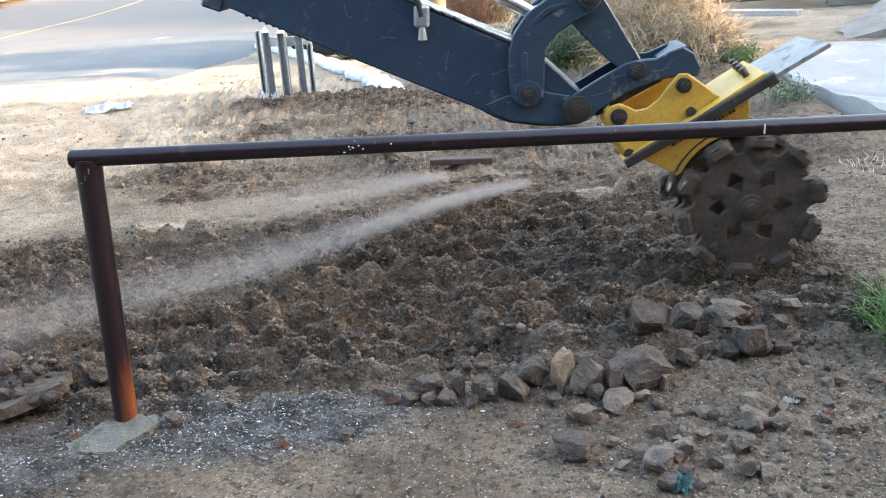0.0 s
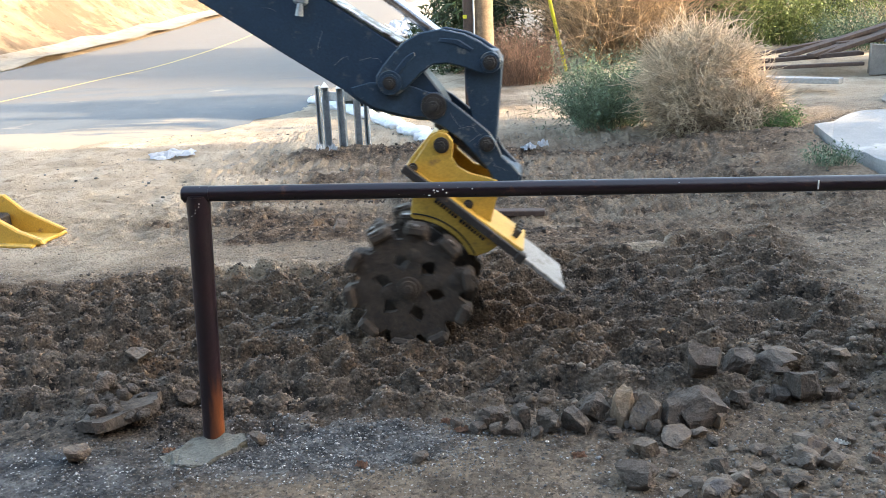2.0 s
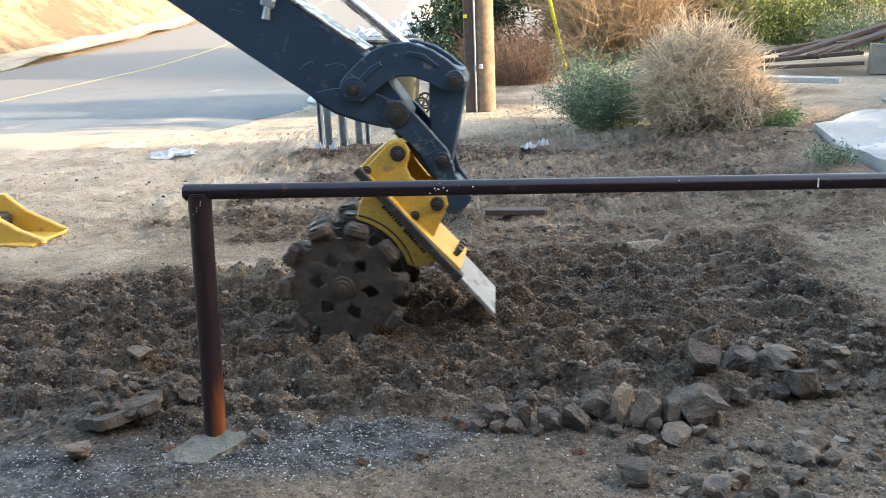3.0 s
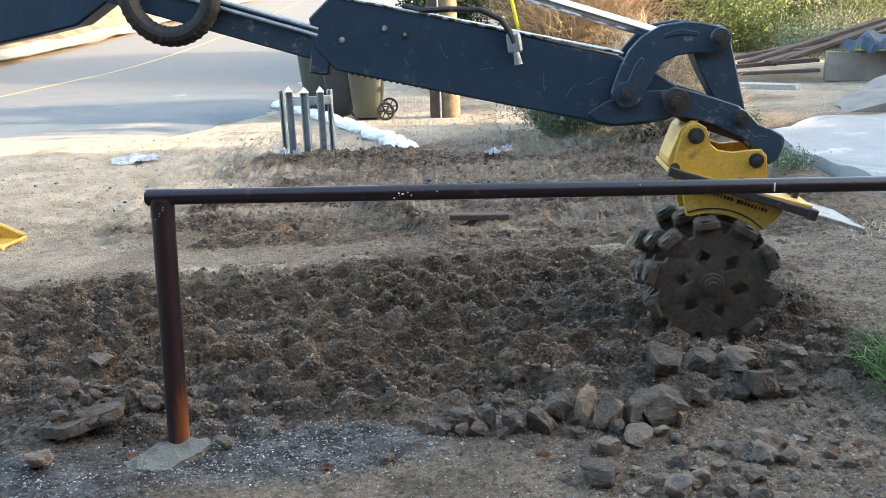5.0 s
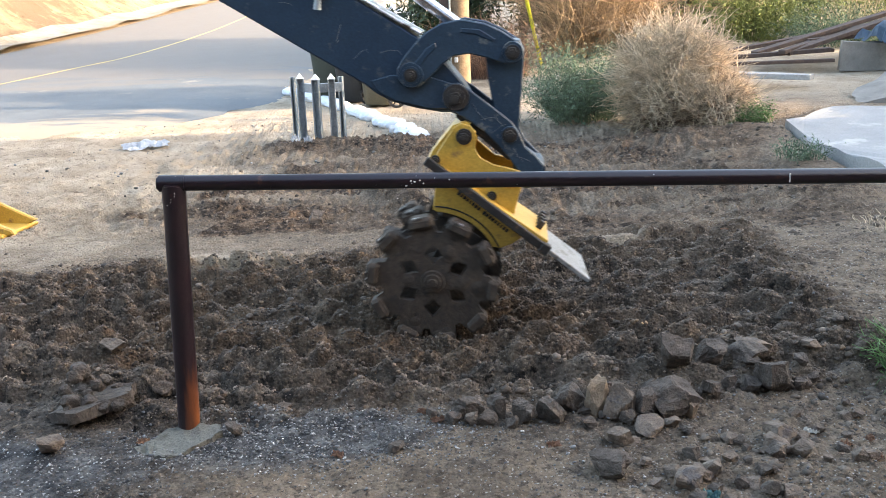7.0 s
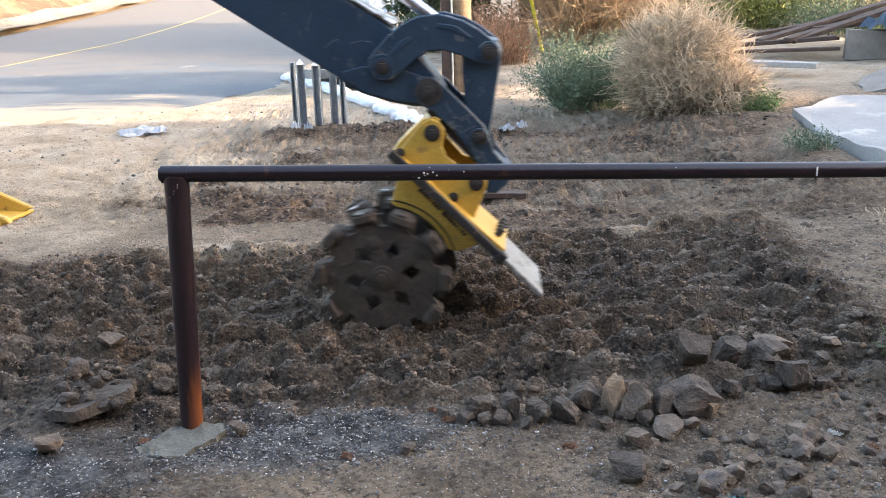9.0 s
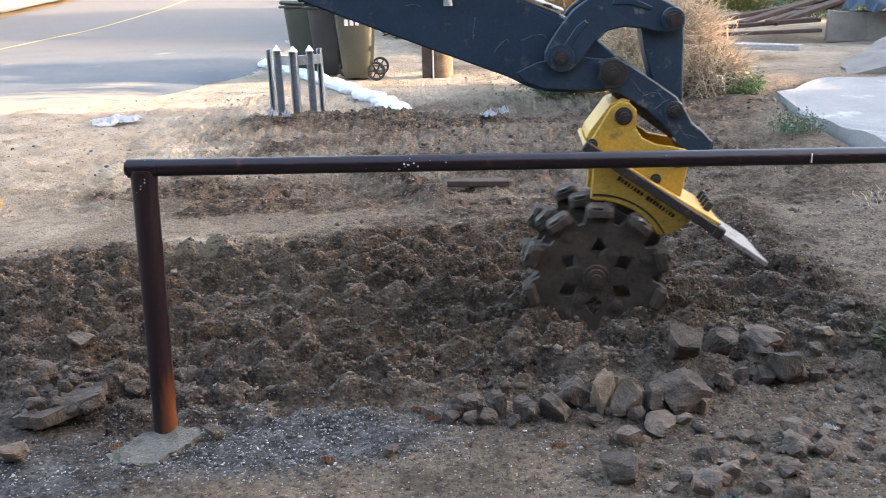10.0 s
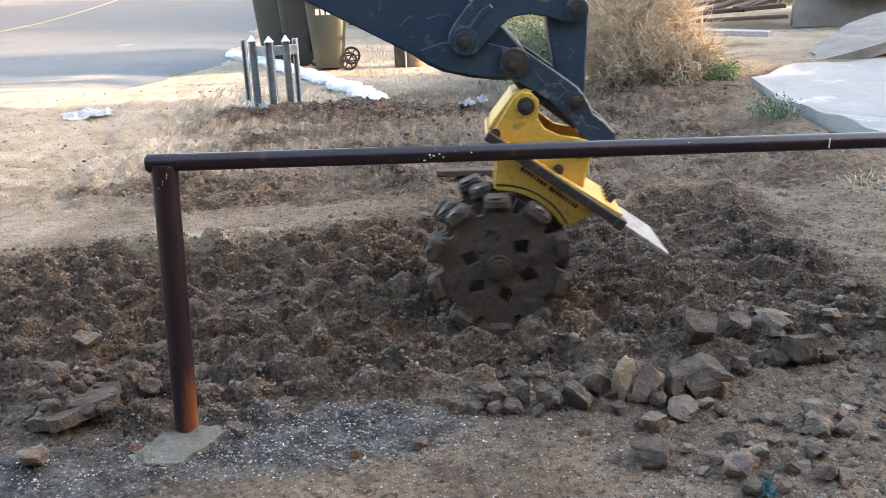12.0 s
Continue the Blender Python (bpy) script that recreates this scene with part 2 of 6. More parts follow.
def ground_material():
    m = bpy.data.materials.new("bare_earth")
    m.use_nodes = True
    nt = m.node_tree
    b = nt.nodes["Principled BSDF"]
    geo = nt.nodes.new("ShaderNodeNewGeometry")

    def tex(s, detail=8, rough=0.65):
        n = nt.nodes.new("ShaderNodeTexNoise")
        n.inputs["Scale"].default_value, n.inputs["Detail"].default_value, n.inputs["Roughness"].default_value = s, detail, rough
        nt.links.new(geo.outputs["Position"], n.inputs["Vector"])
        return n.outputs["Fac"]

    def ramp(fac, a, z):
        r = nt.nodes.new("ShaderNodeMapRange")
        r.inputs["From Min"].default_value, r.inputs["From Max"].default_value = a, z
        nt.links.new(fac, r.inputs["Value"])
        return r.outputs["Result"]

    def mix(fac, a, z):
        n = nt.nodes.new("ShaderNodeMix")
        n.data_type = "RGBA"
        nt.links.new(fac, n.inputs["Factor"])
        for sock, val in ((n.inputs["A"], a), (n.inputs["B"], z)):
            if isinstance(val, tuple):
                sock.default_value = (*val, 1)
            else:
                nt.links.new(val, sock)
        return n.outputs["Result"]

    def att(name):
        a = nt.nodes.new("ShaderNodeAttribute")
        a.attribute_name = name
        return a.outputs["Fac"]

    def cells(s):
        """Grains of the given number per metre: a random value for each, and the way to its middle."""
        n = nt.nodes.new("ShaderNodeTexVoronoi")
        n.inputs["Scale"].default_value = s
        nt.links.new(geo.outputs["Position"], n.inputs["Vector"])
        sep = nt.nodes.new("ShaderNodeSeparateColor")
        nt.links.new(n.outputs["Color"], sep.inputs[0])
        return sep.outputs[0], n.outputs["Distance"]

    def toned(col, fac, lo, hi):
        hsv = nt.nodes.new("ShaderNodeHueSaturation")
        r = nt.nodes.new("ShaderNodeMapRange")
        r.inputs["To Min"].default_value, r.inputs["To Max"].default_value = lo, hi
        nt.links.new(fac, r.inputs["Value"])
        nt.links.new(r.outputs["Result"], hsv.inputs["Value"])
        nt.links.new(col, hsv.inputs["Color"])
        return hsv.outputs["Color"]

    grain, grain_d = cells(62)
    grit = cells(150)[0]
    tan = mix(ramp(tex(2.2), 0.35, 0.68), (0.165, 0.122, 0.086), (0.32, 0.246, 0.178))
    tan = mix(ramp(tex(9), 0.50, 0.70), tan, (0.085, 0.066, 0.051))
    tan = mix(ramp(tex(26), 0.52, 0.66), tan, (0.062, 0.047, 0.036))
    tan = toned(mix(ramp(grit, 0.965, 0.975), tan, (0.42, 0.38, 0.33)), grain, 0.86, 1.14)
    sand = mix(ramp(tex(1.6), 0.35, 0.65), (0.33, 0.26, 0.185), (0.50, 0.41, 0.31))
    sand = mix(ramp(tex(6), 0.56, 0.70), sand, (0.20, 0.150, 0.106))
    sand = toned(mix(ramp(tex(21), 0.56, 0.72), sand, (0.16, 0.122, 0.088)), grain, 0.92, 1.08)
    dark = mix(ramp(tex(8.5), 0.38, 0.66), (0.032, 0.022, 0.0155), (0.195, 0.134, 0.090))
    dark = mix(ramp(tex(3.1), 0.59, 0.69), dark, (0.22, 0.130, 0.074))
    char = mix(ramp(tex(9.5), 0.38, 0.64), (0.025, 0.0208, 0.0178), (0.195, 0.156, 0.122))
    dark = mix(att("char"), dark, char)
    # Pale flecks and near-black blotches put lit-and-shaded contrast into the moist soil's colour.
    dark = mix(ramp(tex(30, 6), 0.55, 0.70), dark, (0.30, 0.228, 0.166))
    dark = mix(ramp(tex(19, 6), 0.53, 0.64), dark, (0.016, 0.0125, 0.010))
    dark = toned(dark, grain, 0.76, 1.26)
    ash = mix(ramp(tex(7), 0.40, 0.62), (0.040, 0.040, 0.042), (0.185, 0.178, 0.170))
    ash = mix(ramp(tex(30), 0.50, 0.66), ash, (0.050, 0.048, 0.047))
    ash = toned(mix(ramp(grit, 0.955, 0.97), ash, (0.46, 0.45, 0.43)), grain, 0.80, 1.22)
    col = mix(att("sand"), tan, sand)
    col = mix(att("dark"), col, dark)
    col = mix(att("ash"), col, ash)
    dry = mix(ramp(tex(0.8), 0.4, 0.6), (0.27, 0.205, 0.125), (0.17, 0.125, 0.085))
    # Broad patches paint the bank's shadows in, along with its browner ground.
    dry = mix(ramp(tex(0.42), 0.47, 0.56), dry, (0.115, 0.082, 0.056))
    dry = mix(ramp(tex(3), 0.56, 0.66), dry, (0.085, 0.062, 0.040))
    col = mix(att("hill"), col, dry)
    nt.links.new(col, b.inputs["Base Color"])
    b.inputs["Roughness"].default_value = 0.95
    b.inputs["Specular IOR Level"].default_value = 0.2
    normal = None
    for fac, dist, up in ((tex(48, 6, 0.7), 0.030, True), (grain_d, 0.008, False)):
        bp = nt.nodes.new("ShaderNodeBump")
        bp.invert = not up
        bp.inputs["Strength"].default_value, bp.inputs["Distance"].default_value = 1.0, dist
        nt.links.new(fac, bp.inputs["Height"])
        if normal:
            nt.links.new(normal, bp.inputs["Normal"])
        normal = bp.outputs["Normal"]
    nt.links.new(normal, b.inputs["Normal"])
    return m


EARTH = ground_material()


# ---- mesh helpers ----
def mesh_object(name, verts, faces, material, parent=None, smooth=False):
    me = bpy.data.meshes.new(name)
    me.from_pydata([tuple(v) for v in verts], [], [tuple(f) for f in faces])
    me.materials.append(material)
    if smooth:
        me.polygons.foreach_set("use_smooth", [True] * len(me.polygons))
    ob = new(name, me)
    ob.parent = parent
    return ob


def part(name, bm, material, parent=None, label="", smooth=False):
    """Links a bmesh as one mesh object under a thing or under a part."""
    me = bpy.data.meshes.new(name)
    bmesh.ops.recalc_face_normals(bm, faces=bm.faces)
    bm.to_mesh(me)
    bm.free()
    me.materials.append(material)
    if smooth:
        me.polygons.foreach_set("use_smooth", [True] * len(me.polygons))
        me.set_sharp_from_angle(angle=radians(38))
    ob = new(name, me)
    ob.parent = parent
    return tagged(ob, label)


def thing(name, m, label, category, group="", kind=""):
    ob = new(name)
    ob.empty_display_size = 0.1
    ob.matrix_basis = m
    return tagged(ob, label, category, group, kind)


def bevelled(bm, width, segments=1):
    if width:
        bmesh.ops.bevel(bm, geom=list(bm.edges), offset=width, segments=segments, affect="EDGES", clamp_overlap=True)
    return bm


def box(sx, sy, sz, at=(0, 0, 0), m=None, bevel=0.0, bm=None):
    b = bmesh.new()
    bmesh.ops.create_cube(b, size=1, matrix=Matrix.Diagonal((sx, sy, sz, 1)))
    bevelled(b, bevel)
    b.transform(Matrix.Translation(at) @ (m or Matrix()))
    return join(bm, b)


def join(bm, b):
    if bm is None:
        return b
    tmp = bpy.data.meshes.new("tmp")
    b.to_mesh(tmp)
    b.free()
    bm.from_mesh(tmp)
    bpy.data.meshes.remove(tmp)
    return bm


def rod(a, z, r, r2=None, seg=14, bevel=0.0, bm=None):
    """A round bar from a to z."""
    a, z = Vector(a), Vector(z)
    b = bmesh.new()
    bmesh.ops.create_cone(b, cap_ends=True, segments=seg, radius1=r, radius2=r if r2 is None else r2, depth=(z - a).length)
    if bevel:
        bmesh.ops.bevel(b, geom=[e for e in b.edges if len(e.link_faces) == 2 and any(len(f.verts) > 4 for f in e.link_faces)], offset=bevel, segments=2, affect="EDGES")
    b.transform(Matrix.Translation((a + z) / 2) @ (z - a).to_track_quat("Z", "Y").to_matrix().to_4x4())
    return join(bm, b)


def tube(points, r, seg=8, bm=None):
    """A bent hose along points."""
    b = bmesh.new()
    pts = [Vector(p) for p in points]
    rings = []
    for i, p in enumerate(pts):
        d = (pts[min(i + 1, len(pts) - 1)] - pts[max(i - 1, 0)]).normalized()
        q = d.to_track_quat("Z", "Y")
        rings.append([b.verts.new(p + q @ Vector((r * math.cos(k * 2 * math.pi / seg), r * math.sin(k * 2 * math.pi / seg), 0))) for k in range(seg)])
    for r0, r1 in zip(rings, rings[1:]):
        for k in range(seg):
            b.faces.new((r0[k], r0[(k + 1) % seg], r1[(k + 1) % seg], r1[k]))
    b.faces.new(rings[0][::-1])
    b.faces.new(rings[-1])
    return join(bm, b)


def plate(outline, y0, y1, bevel=0.004, bm=None):
    """A flat plate in the xz plane with the given outline, from depth y0 to y1."""
    b = bmesh.new()
    f = b.faces.new([b.verts.new((x, y0, z)) for x, z in outline])
    ext = bmesh.ops.extrude_face_region(b, geom=[f])
    bmesh.ops.translate(b, vec=(0, y1 - y0, 0), verts=[v for v in ext["geom"] if isinstance(v, bmesh.types.BMVert)])
    if bevel:
        bmesh.ops.bevel(b, geom=[e for e in b.edges if abs(e.verts[0].co.y - e.verts[1].co.y) < 1e-6], offset=bevel, segments=1, affect="EDGES", clamp_overlap=True)
    bmesh.ops.triangulate(b, faces=[f for f in b.faces if len(f.verts) > 4])
    return join(bm, b)


def arc(cx, cz, r, a0, a1, n):
    return [(cx + r * math.cos(radians(a0 + (a1 - a0) * i / n)), cz + r * math.sin(radians(a0 + (a1 - a0) * i / n))) for i in range(n + 1)]


# ---- the ground ----
def lattice(x, y, seed):
    xi, yi = np.floor(x).astype(np.int64), np.floor(y).astype(np.int64)
    fx, fy = x - xi, y - yi
    fx, fy = fx * fx * (3 - 2 * fx), fy * fy * (3 - 2 * fy)

    def h(i, j):
        k = (i * 374761393 + j * 668265263 + seed * 974634777) & 0x7FFFFFFF
        k = ((k ^ (k >> 13)) * 1274126177) & 0x7FFFFFFF
        return ((k ^ (k >> 16)) & 0xFFFF) / 65535.0

    return (h(xi, yi) * (1 - fx) + h(xi + 1, yi) * fx) * (1 - fy) + (h(xi, yi + 1) * (1 - fx) + h(xi + 1, yi + 1) * fx) * fy


def fbm(x, y, scale, octaves, seed, ridged=False):
    total, amp, norm = 0.0, 1.0, 0.0
    for o in range(octaves):
        v = lattice(x * scale + 17.3 * o, y * scale - 9.1 * o, seed + o) * 2 - 1
        total, norm = total + amp * (1 - 2 * np.abs(v) if ridged else v), norm + amp
        amp, scale = amp * 0.55, scale * 2.03
    return total / norm


def step(v, a, z):
    u = np.clip((v - a) / (z - a), 0, 1)
    return u * u * (3 - 2 * u)


def bumpy(x, y, cx, cy, rx, ry, h):
    return h * np.exp(-((x - cx) / rx) ** 2 - ((y - cy) / ry) ** 2)


def berm(x, y, h):
    """A low bank of churned soil that runs aslant over the lot."""
    c = np.clip((y - 6.0) / 1.2, 0, 1)
    return h * np.exp(-((x - 0.06 + 0.58 * c) / 0.17) ** 2) * step(y, 5.85, 6.15) * (1 - step(y, 7.0, 7.6))


def soil(x, y):
    """How far the trampled dark soil reaches: 1 inside, 0 outside."""
    w = 0.28 * fbm(x, y, 1.7, 3, 51)
    near = step(y + 0.7 * w - 0.05 * np.sin(2 * x) + 0.10 * np.clip(-0.9 - x, -0.5, 0.3), 3.10, 3.42)
    far = 1 - step(y + 0.9 * w - 0.13 * np.clip(x + 2, 0, 4), 5.05, 5.55)
    right = 1 - step(x + w + 0.05 * (y - 4), 1.85, 2.35)
    return near * far * right


def bend(y):
    """How far the road's middle lies from a straight line at that distance."""
    return np.interp(y, [10, 14, 16.1, 17.6, 19.6, 21, 23, 25.5, 30, 36, 60, 120], [-3.5, -2.3, -1.74, -1.37, -0.93, -0.57, -0.34, -0.22, -0.18, -0.40, -1.4, -4.0])


def rise(x, y):
    """The large forms: the lot rises to the back on the one side, the road climbs, a bank stands beyond it."""
    z = 0.26 * step(x, 1.2, 5.0) * step(y, 5.6, 9.6) + 0.018 * np.clip(y - 11, 0, 25) * step(x, 0.5, 4)
    z = z - 0.22 * step(x, 3.5, 3.72) * step(y, 6.6, 7.2) * (1 - step(y, 9.5, 9.9))
    road = 1 - step(x, -2.5, 2.0)
    z = z + 0.03 * np.clip(y - 15, 0, 200) * np.clip(road + step(y, 24, 40), 0, 1)
    side = bend(y) - x
    z = z + step(side, 11.25, 17.5) * 3.4 + np.clip(side - 15.5, 0, 80) * 0.12
    return z


def height(x, y):
    s = soil(x, y)
    a, b = x * math.cos(0.11) - y * math.sin(0.11), x * math.sin(0.11) + y * math.cos(0.11)
    wx, wy = 0.105 * fbm(x, y, 4.2, 4, 5), 0.075 * fbm(x, y, 3.6, 4, 9)
    row = np.floor((b + wy) / 0.20)
    u = (b + wy) / 0.20 - row
    bank = step(u, 0.02, 0.24) - step(u, 0.34, 1.0)
    pit = np.sin(2 * math.pi * ((a + wx) / 0.226 + 0.5 * (row % 2)))
    prints = 1.25 * bank * (0.90 + 0.16 * pit) - 0.95 * np.clip(-pit, 0, 1) ** 0.7 * step(u, 0.30, 0.55) * (1 - step(u, 0.80, 1.0))
    clods = -0.020 * fbm(x, y, 6.0, 2, 21, True) - 0.027 * fbm(x, y, 13, 2, 25, True) - 0.016 * fbm(x, y, 29, 2, 27, True)
    z = s * ((0.084 + 0.06 * fbm(x, y, 2.1, 2, 33)) * prints + clods * (0.75 + 0.5 * fbm(x, y, 2.3, 2, 35)) + 0.04 * fbm(x, y, 1.3, 3, 31) - 0.035)
    z = z - 0.03 * step(y + 0.75 * x, 8.2, 9.2) * step(-x, 2.2, 3.0) * step(y, 10.6, 11.4)
    z = z + (1 - s) * (0.016 * fbm(x, y, 2.2, 4, 41) - (0.007 + 0.010 * step(x + 0.4 * y, 1.2, 2.0) * (1 - step(y, 4.5, 6))) * fbm(x, y, 17, 3, 61, True) - 0.006 * fbm(x, y, 40, 2, 63, True))
    lot = step(y, 5.6, 6.6) * (1 - step(y, 10.5, 12)) * step(x, -8.0, -4.0)
    z = z + lot * (1 - step(x, 2.9, 3.5)) * (0.055 * fbm(0.7 * x, 2.0 * y, 2.0, 5, 71, True) - 0.05 * fbm(x, 1.8 * y, 6, 4, 73, True) - 0.022 * fbm(x, y, 20, 2, 75, True))
    for cy, slant in ((7.75, 0.5), (8.75, -0.5)):
        z = z + 0.020 * lot * np.sin(2 * math.pi * (x + slant * y + 0.1 * fbm(x, y, 2, 2, 87)) / 0.15) * np.exp(-((y - cy + 0.05 * x) / 0.20) ** 2) * (1 - step(x, 2.2, 3))
    z = z + bumpy(x, y, -1.3, 9.45, 0.75, 0.32, 0.10) + bumpy(x, y, -0.3, 9.35, 0.6, 0.35, 0.10) + bumpy(x, y, 2.7, 8.85, 0.85, 0.35, 0.13)
    z = z + berm(x, y, 0.11) + bumpy(x, y, -1.6, 6.5, 0.7, 0.55, 0.05) + bumpy(x, y, -0.75, 8.45, 0.5, 0.2, 0.09) + bumpy(x, y, 3.0, 6.45, 0.5, 0.3, 0.15) + bumpy(x, y, 2.2, 6.85, 0.28, 0.2, 0.10)
    z = z + bumpy(x, y, 1.2, 3.55, 0.75, 0.22, 0.07) + bumpy(x, y, 0.6, 3.35, 0.5, 0.14, 0.04) + bumpy(x, y, -1.66, 3.42, 0.26, 0.16, 0.09)
    hill = step(bend(y) - x, 11.2, 14.5)
    return z + rise(x, y) + hill * (0.7 * fbm(x, y, 0.25, 4, 81) + 0.35 * fbm(x, y, 1.1, 4, 83, True))


def at_ground(x, y, lift=0.0):
    return float(height(np.array([x]), np.array([y]))[0]) + lift


def spread(lo, hi, fine, far_lo, far_hi, ratio):
    v = list(np.arange(lo, hi, fine))
    d = fine
    while v[-1] < far_hi:
        d *= ratio
        v.append(v[-1] + d)
    d, head = fine, [lo]
    while head[-1] > far_lo:
        d *= max(ratio, 1.03)
        head.append(head[-1] - d)
    return np.array(head[:0:-1] + v)


def build_ground():
    xs, ys = spread(-2.35, 2.4, 0.0115, -260, 260, 1.065), spread(2.35, 5.3, 0.0115, -60, 420, 1.017)
    gx, gy = np.meshgrid(xs, ys)
    x, y = gx.ravel(), gy.ravel()
    z = height(x, y)
    n, m = len(xs), len(ys)
    i = np.arange(n * (m - 1)).reshape(m - 1, n)[:, :-1].ravel()
    faces = np.stack([i, i + 1, i + n + 1, i + n], 1)
    me = bpy.data.meshes.new("ground")
    me.vertices.add(len(x))
    me.vertices.foreach_set("co", np.stack([x, y, z], 1).ravel())
    me.loops.add(faces.size)
    me.loops.foreach_set("vertex_index", faces.ravel())
    me.polygons.add(len(faces))
    me.polygons.foreach_set("loop_start", np.arange(0, faces.size, 4))
    me.polygons.foreach_set("use_smooth", np.ones(len(faces), bool))
    me.update()
    s = soil(x, y)
    w = fbm(x, y, 1.5, 4, 91)
    mound = np.clip(bumpy(x, y, -1.3, 9.45, 0.9, 0.35, 1.0) + bumpy(x, y, -0.4, 9.35, 0.9, 0.42, 1.3) + bumpy(x, y, 2.7, 8.8, 1.0, 0.4, 1.1) + berm(x, y, 0.95) + bumpy(x, y, -1.35, 6.45, 1.0, 0.7, 1.1) + bumpy(x, y, -0.75, 8.45, 0.6, 0.22, 0.8) + bumpy(x, y, 3.0, 6.45, 0.6, 0.35, 0.9) + bumpy(x, y, 2.2, 6.85, 0.35, 0.25, 0.9), 0, 1)
    lot = step(y + 0.5 * w, 5.4, 5.9) * (1 - step(y + w, 9.6, 10.4)) * step(x + w, -2.7, -1.3) * (1 - step(x + w, 2.8, 3.8)) * (1 - 0.25 * step(x, 0.9, 2.0) * (1 - step(y, 8.0, 8.6))) * (1.0 + 0.9 * w)
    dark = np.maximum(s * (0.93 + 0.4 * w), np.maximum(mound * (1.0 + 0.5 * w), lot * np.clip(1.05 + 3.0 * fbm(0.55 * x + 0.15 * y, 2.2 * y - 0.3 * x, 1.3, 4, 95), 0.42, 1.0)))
    scree = step(x + 0.6 * w, 0.0, 0.7) * (1 - step(x + w, 1.1, 1.6)) * step(y + 0.3 * w, 2.35, 2.75) * (0.36 + 0.8 * w)
    dark = np.clip(np.maximum(dark, scree), 0, 1)
    sand = step(-x + 0.9 * w, 0.1, 1.9) * step(y + 0.8 * w, 5.2, 6.2) + 0.2 * step(y + 0.8 * w, 5.4, 6.4) + step(y + w, 9.6, 11.5) * 0.8
    char = np.clip(step(w * 0.9 + 3.75 - y, -0.1, 0.25) + step(x + 0.9 * w, 0.35, 0.9) * (1 - step(y, 5.2, 5.9)) + step(-x + w, 1.5, 2.1) * 0.6 * (1 - step(y, 4.6, 5.4)), 0, 1)
    soot = step(-x + 0.5 * w, 0.9, 1.4) * (1 - step(y + 0.4 * w, 2.95, 3.2)) * step(y + 0.5 * w, 2.0, 2.5) * (1 - step(-x + w, 3.0, 3.8))
    soot = np.maximum(soot, step(-x + 0.4 * w, 1.2, 1.45) * step(y + 0.3 * w, 2.8, 3.0) * (1 - step(y, 3.4, 3.6)))
    dark, char = np.clip(np.maximum(dark, soot), 0, 1), np.clip(np.maximum(char, soot), 0, 1)
    ash = np.maximum(1 - step(np.hypot((x + 0.72) / 0.95, (y - 2.98) / 0.30) + 0.5 * w, 0.55, 1.05), 1 - step(np.hypot((x + 1.75) / 0.7, (y - 2.75) / 0.33) + 0.4 * w, 0.6, 1.0))
    for cx, cy, r in ((1.95, 4.75, 0.22), (-1.45, 5.35, 0.5), (0.62, 6.25, 0.35), (1.1, 5.6, 0.2)):
        dusty = 0.85 * (1 - step(np.hypot(x - cx, (y - cy) * 1.6) / r + 0.7 * w, 0.5, 1.1))
        dark, sand = dark * (1 - dusty), np.maximum(sand, dusty)
    hill = step(bend(y) - x, 10.9, 11.6)
    for name, v in (("dark", dark), ("char", char), ("sand", np.clip(sand, 0, 1)), ("ash", np.clip(ash, 0, 1)), ("hill", hill)):
        me.attributes.new(name, "FLOAT", "POINT").data.foreach_set("value", v.astype(np.float32))
    me.materials.append(EARTH)
    tagged(new("ground", me), "trampled bare earth, dark wet soil with shade contrast painted in, and pale dust", "ground", kind="structure")


build_ground()


def strip(name, x0, x1, ys, lift, material, label, wander=0.0, left=None):
    """A band of road surface laid on the ground's large form."""
    verts, faces, cols = [], [], 12
    for j, y in enumerate(ys):
        for i in range(cols + 1):
            x = x0(y) + (x1(y) - x0(y)) * i / cols
            verts.append((x, y, float(rise(np.array([x]), np.array([y]))[0]) + (lift if i < cols or name != 'road' else -0.03) + wander * float(fbm(np.array([x]), np.array([y]), 0.9, 3, 19)[0])))
    for j in range(len(ys) - 1):
        for i in range(cols):
            a = j * (cols + 1) + i
            faces.append((a, a + 1, a + cols + 2, a + cols + 1))
    ob = mesh_object(name, verts, faces, material, smooth=True)
    return tagged(ob, label, name.replace("_", " "), kind="structure")


def near_edge(y):
    return -2.0 - 4.2 * math.exp(-(y - 10.4) * 0.62) + 0.22 * math.sin(2.3 * y) + 0.12 * math.sin(5.1 * y)


ROAD_YS = [10.3 + 0.4 * i for i in range(30)] + [22.5 * 1.07 ** i for i in range(40)]
strip("road", lambda y: -10.78 + float(bend(y)), near_edge, ROAD_YS, 0.035, ASPHALT, "worn grey asphalt road with dusty edges")
strip("road_line", lambda y: -6.83 + float(bend(y)), lambda y: -6.74 + float(bend(y)), ROAD_YS, 0.040, LINE, "faded yellow centre line on asphalt")
strip("kerb", lambda y: -12.0 + float(bend(y)), lambda y: -10.78 + float(bend(y)), ROAD_YS, 0.16, KERB, "dusty pale concrete kerb beside the road", 0.14)


# ---- the backhoe arm ----
BASE = (-4.5, 4.57)
HUB = (0.411, -0.789)      # the axle in the coupler's space
PIN4 = 0.3134              # from the arm's tip pin to the link's pin on the coupler
ARM_12, ROCKER, LINK = 0.237, 0.490, 0.3885


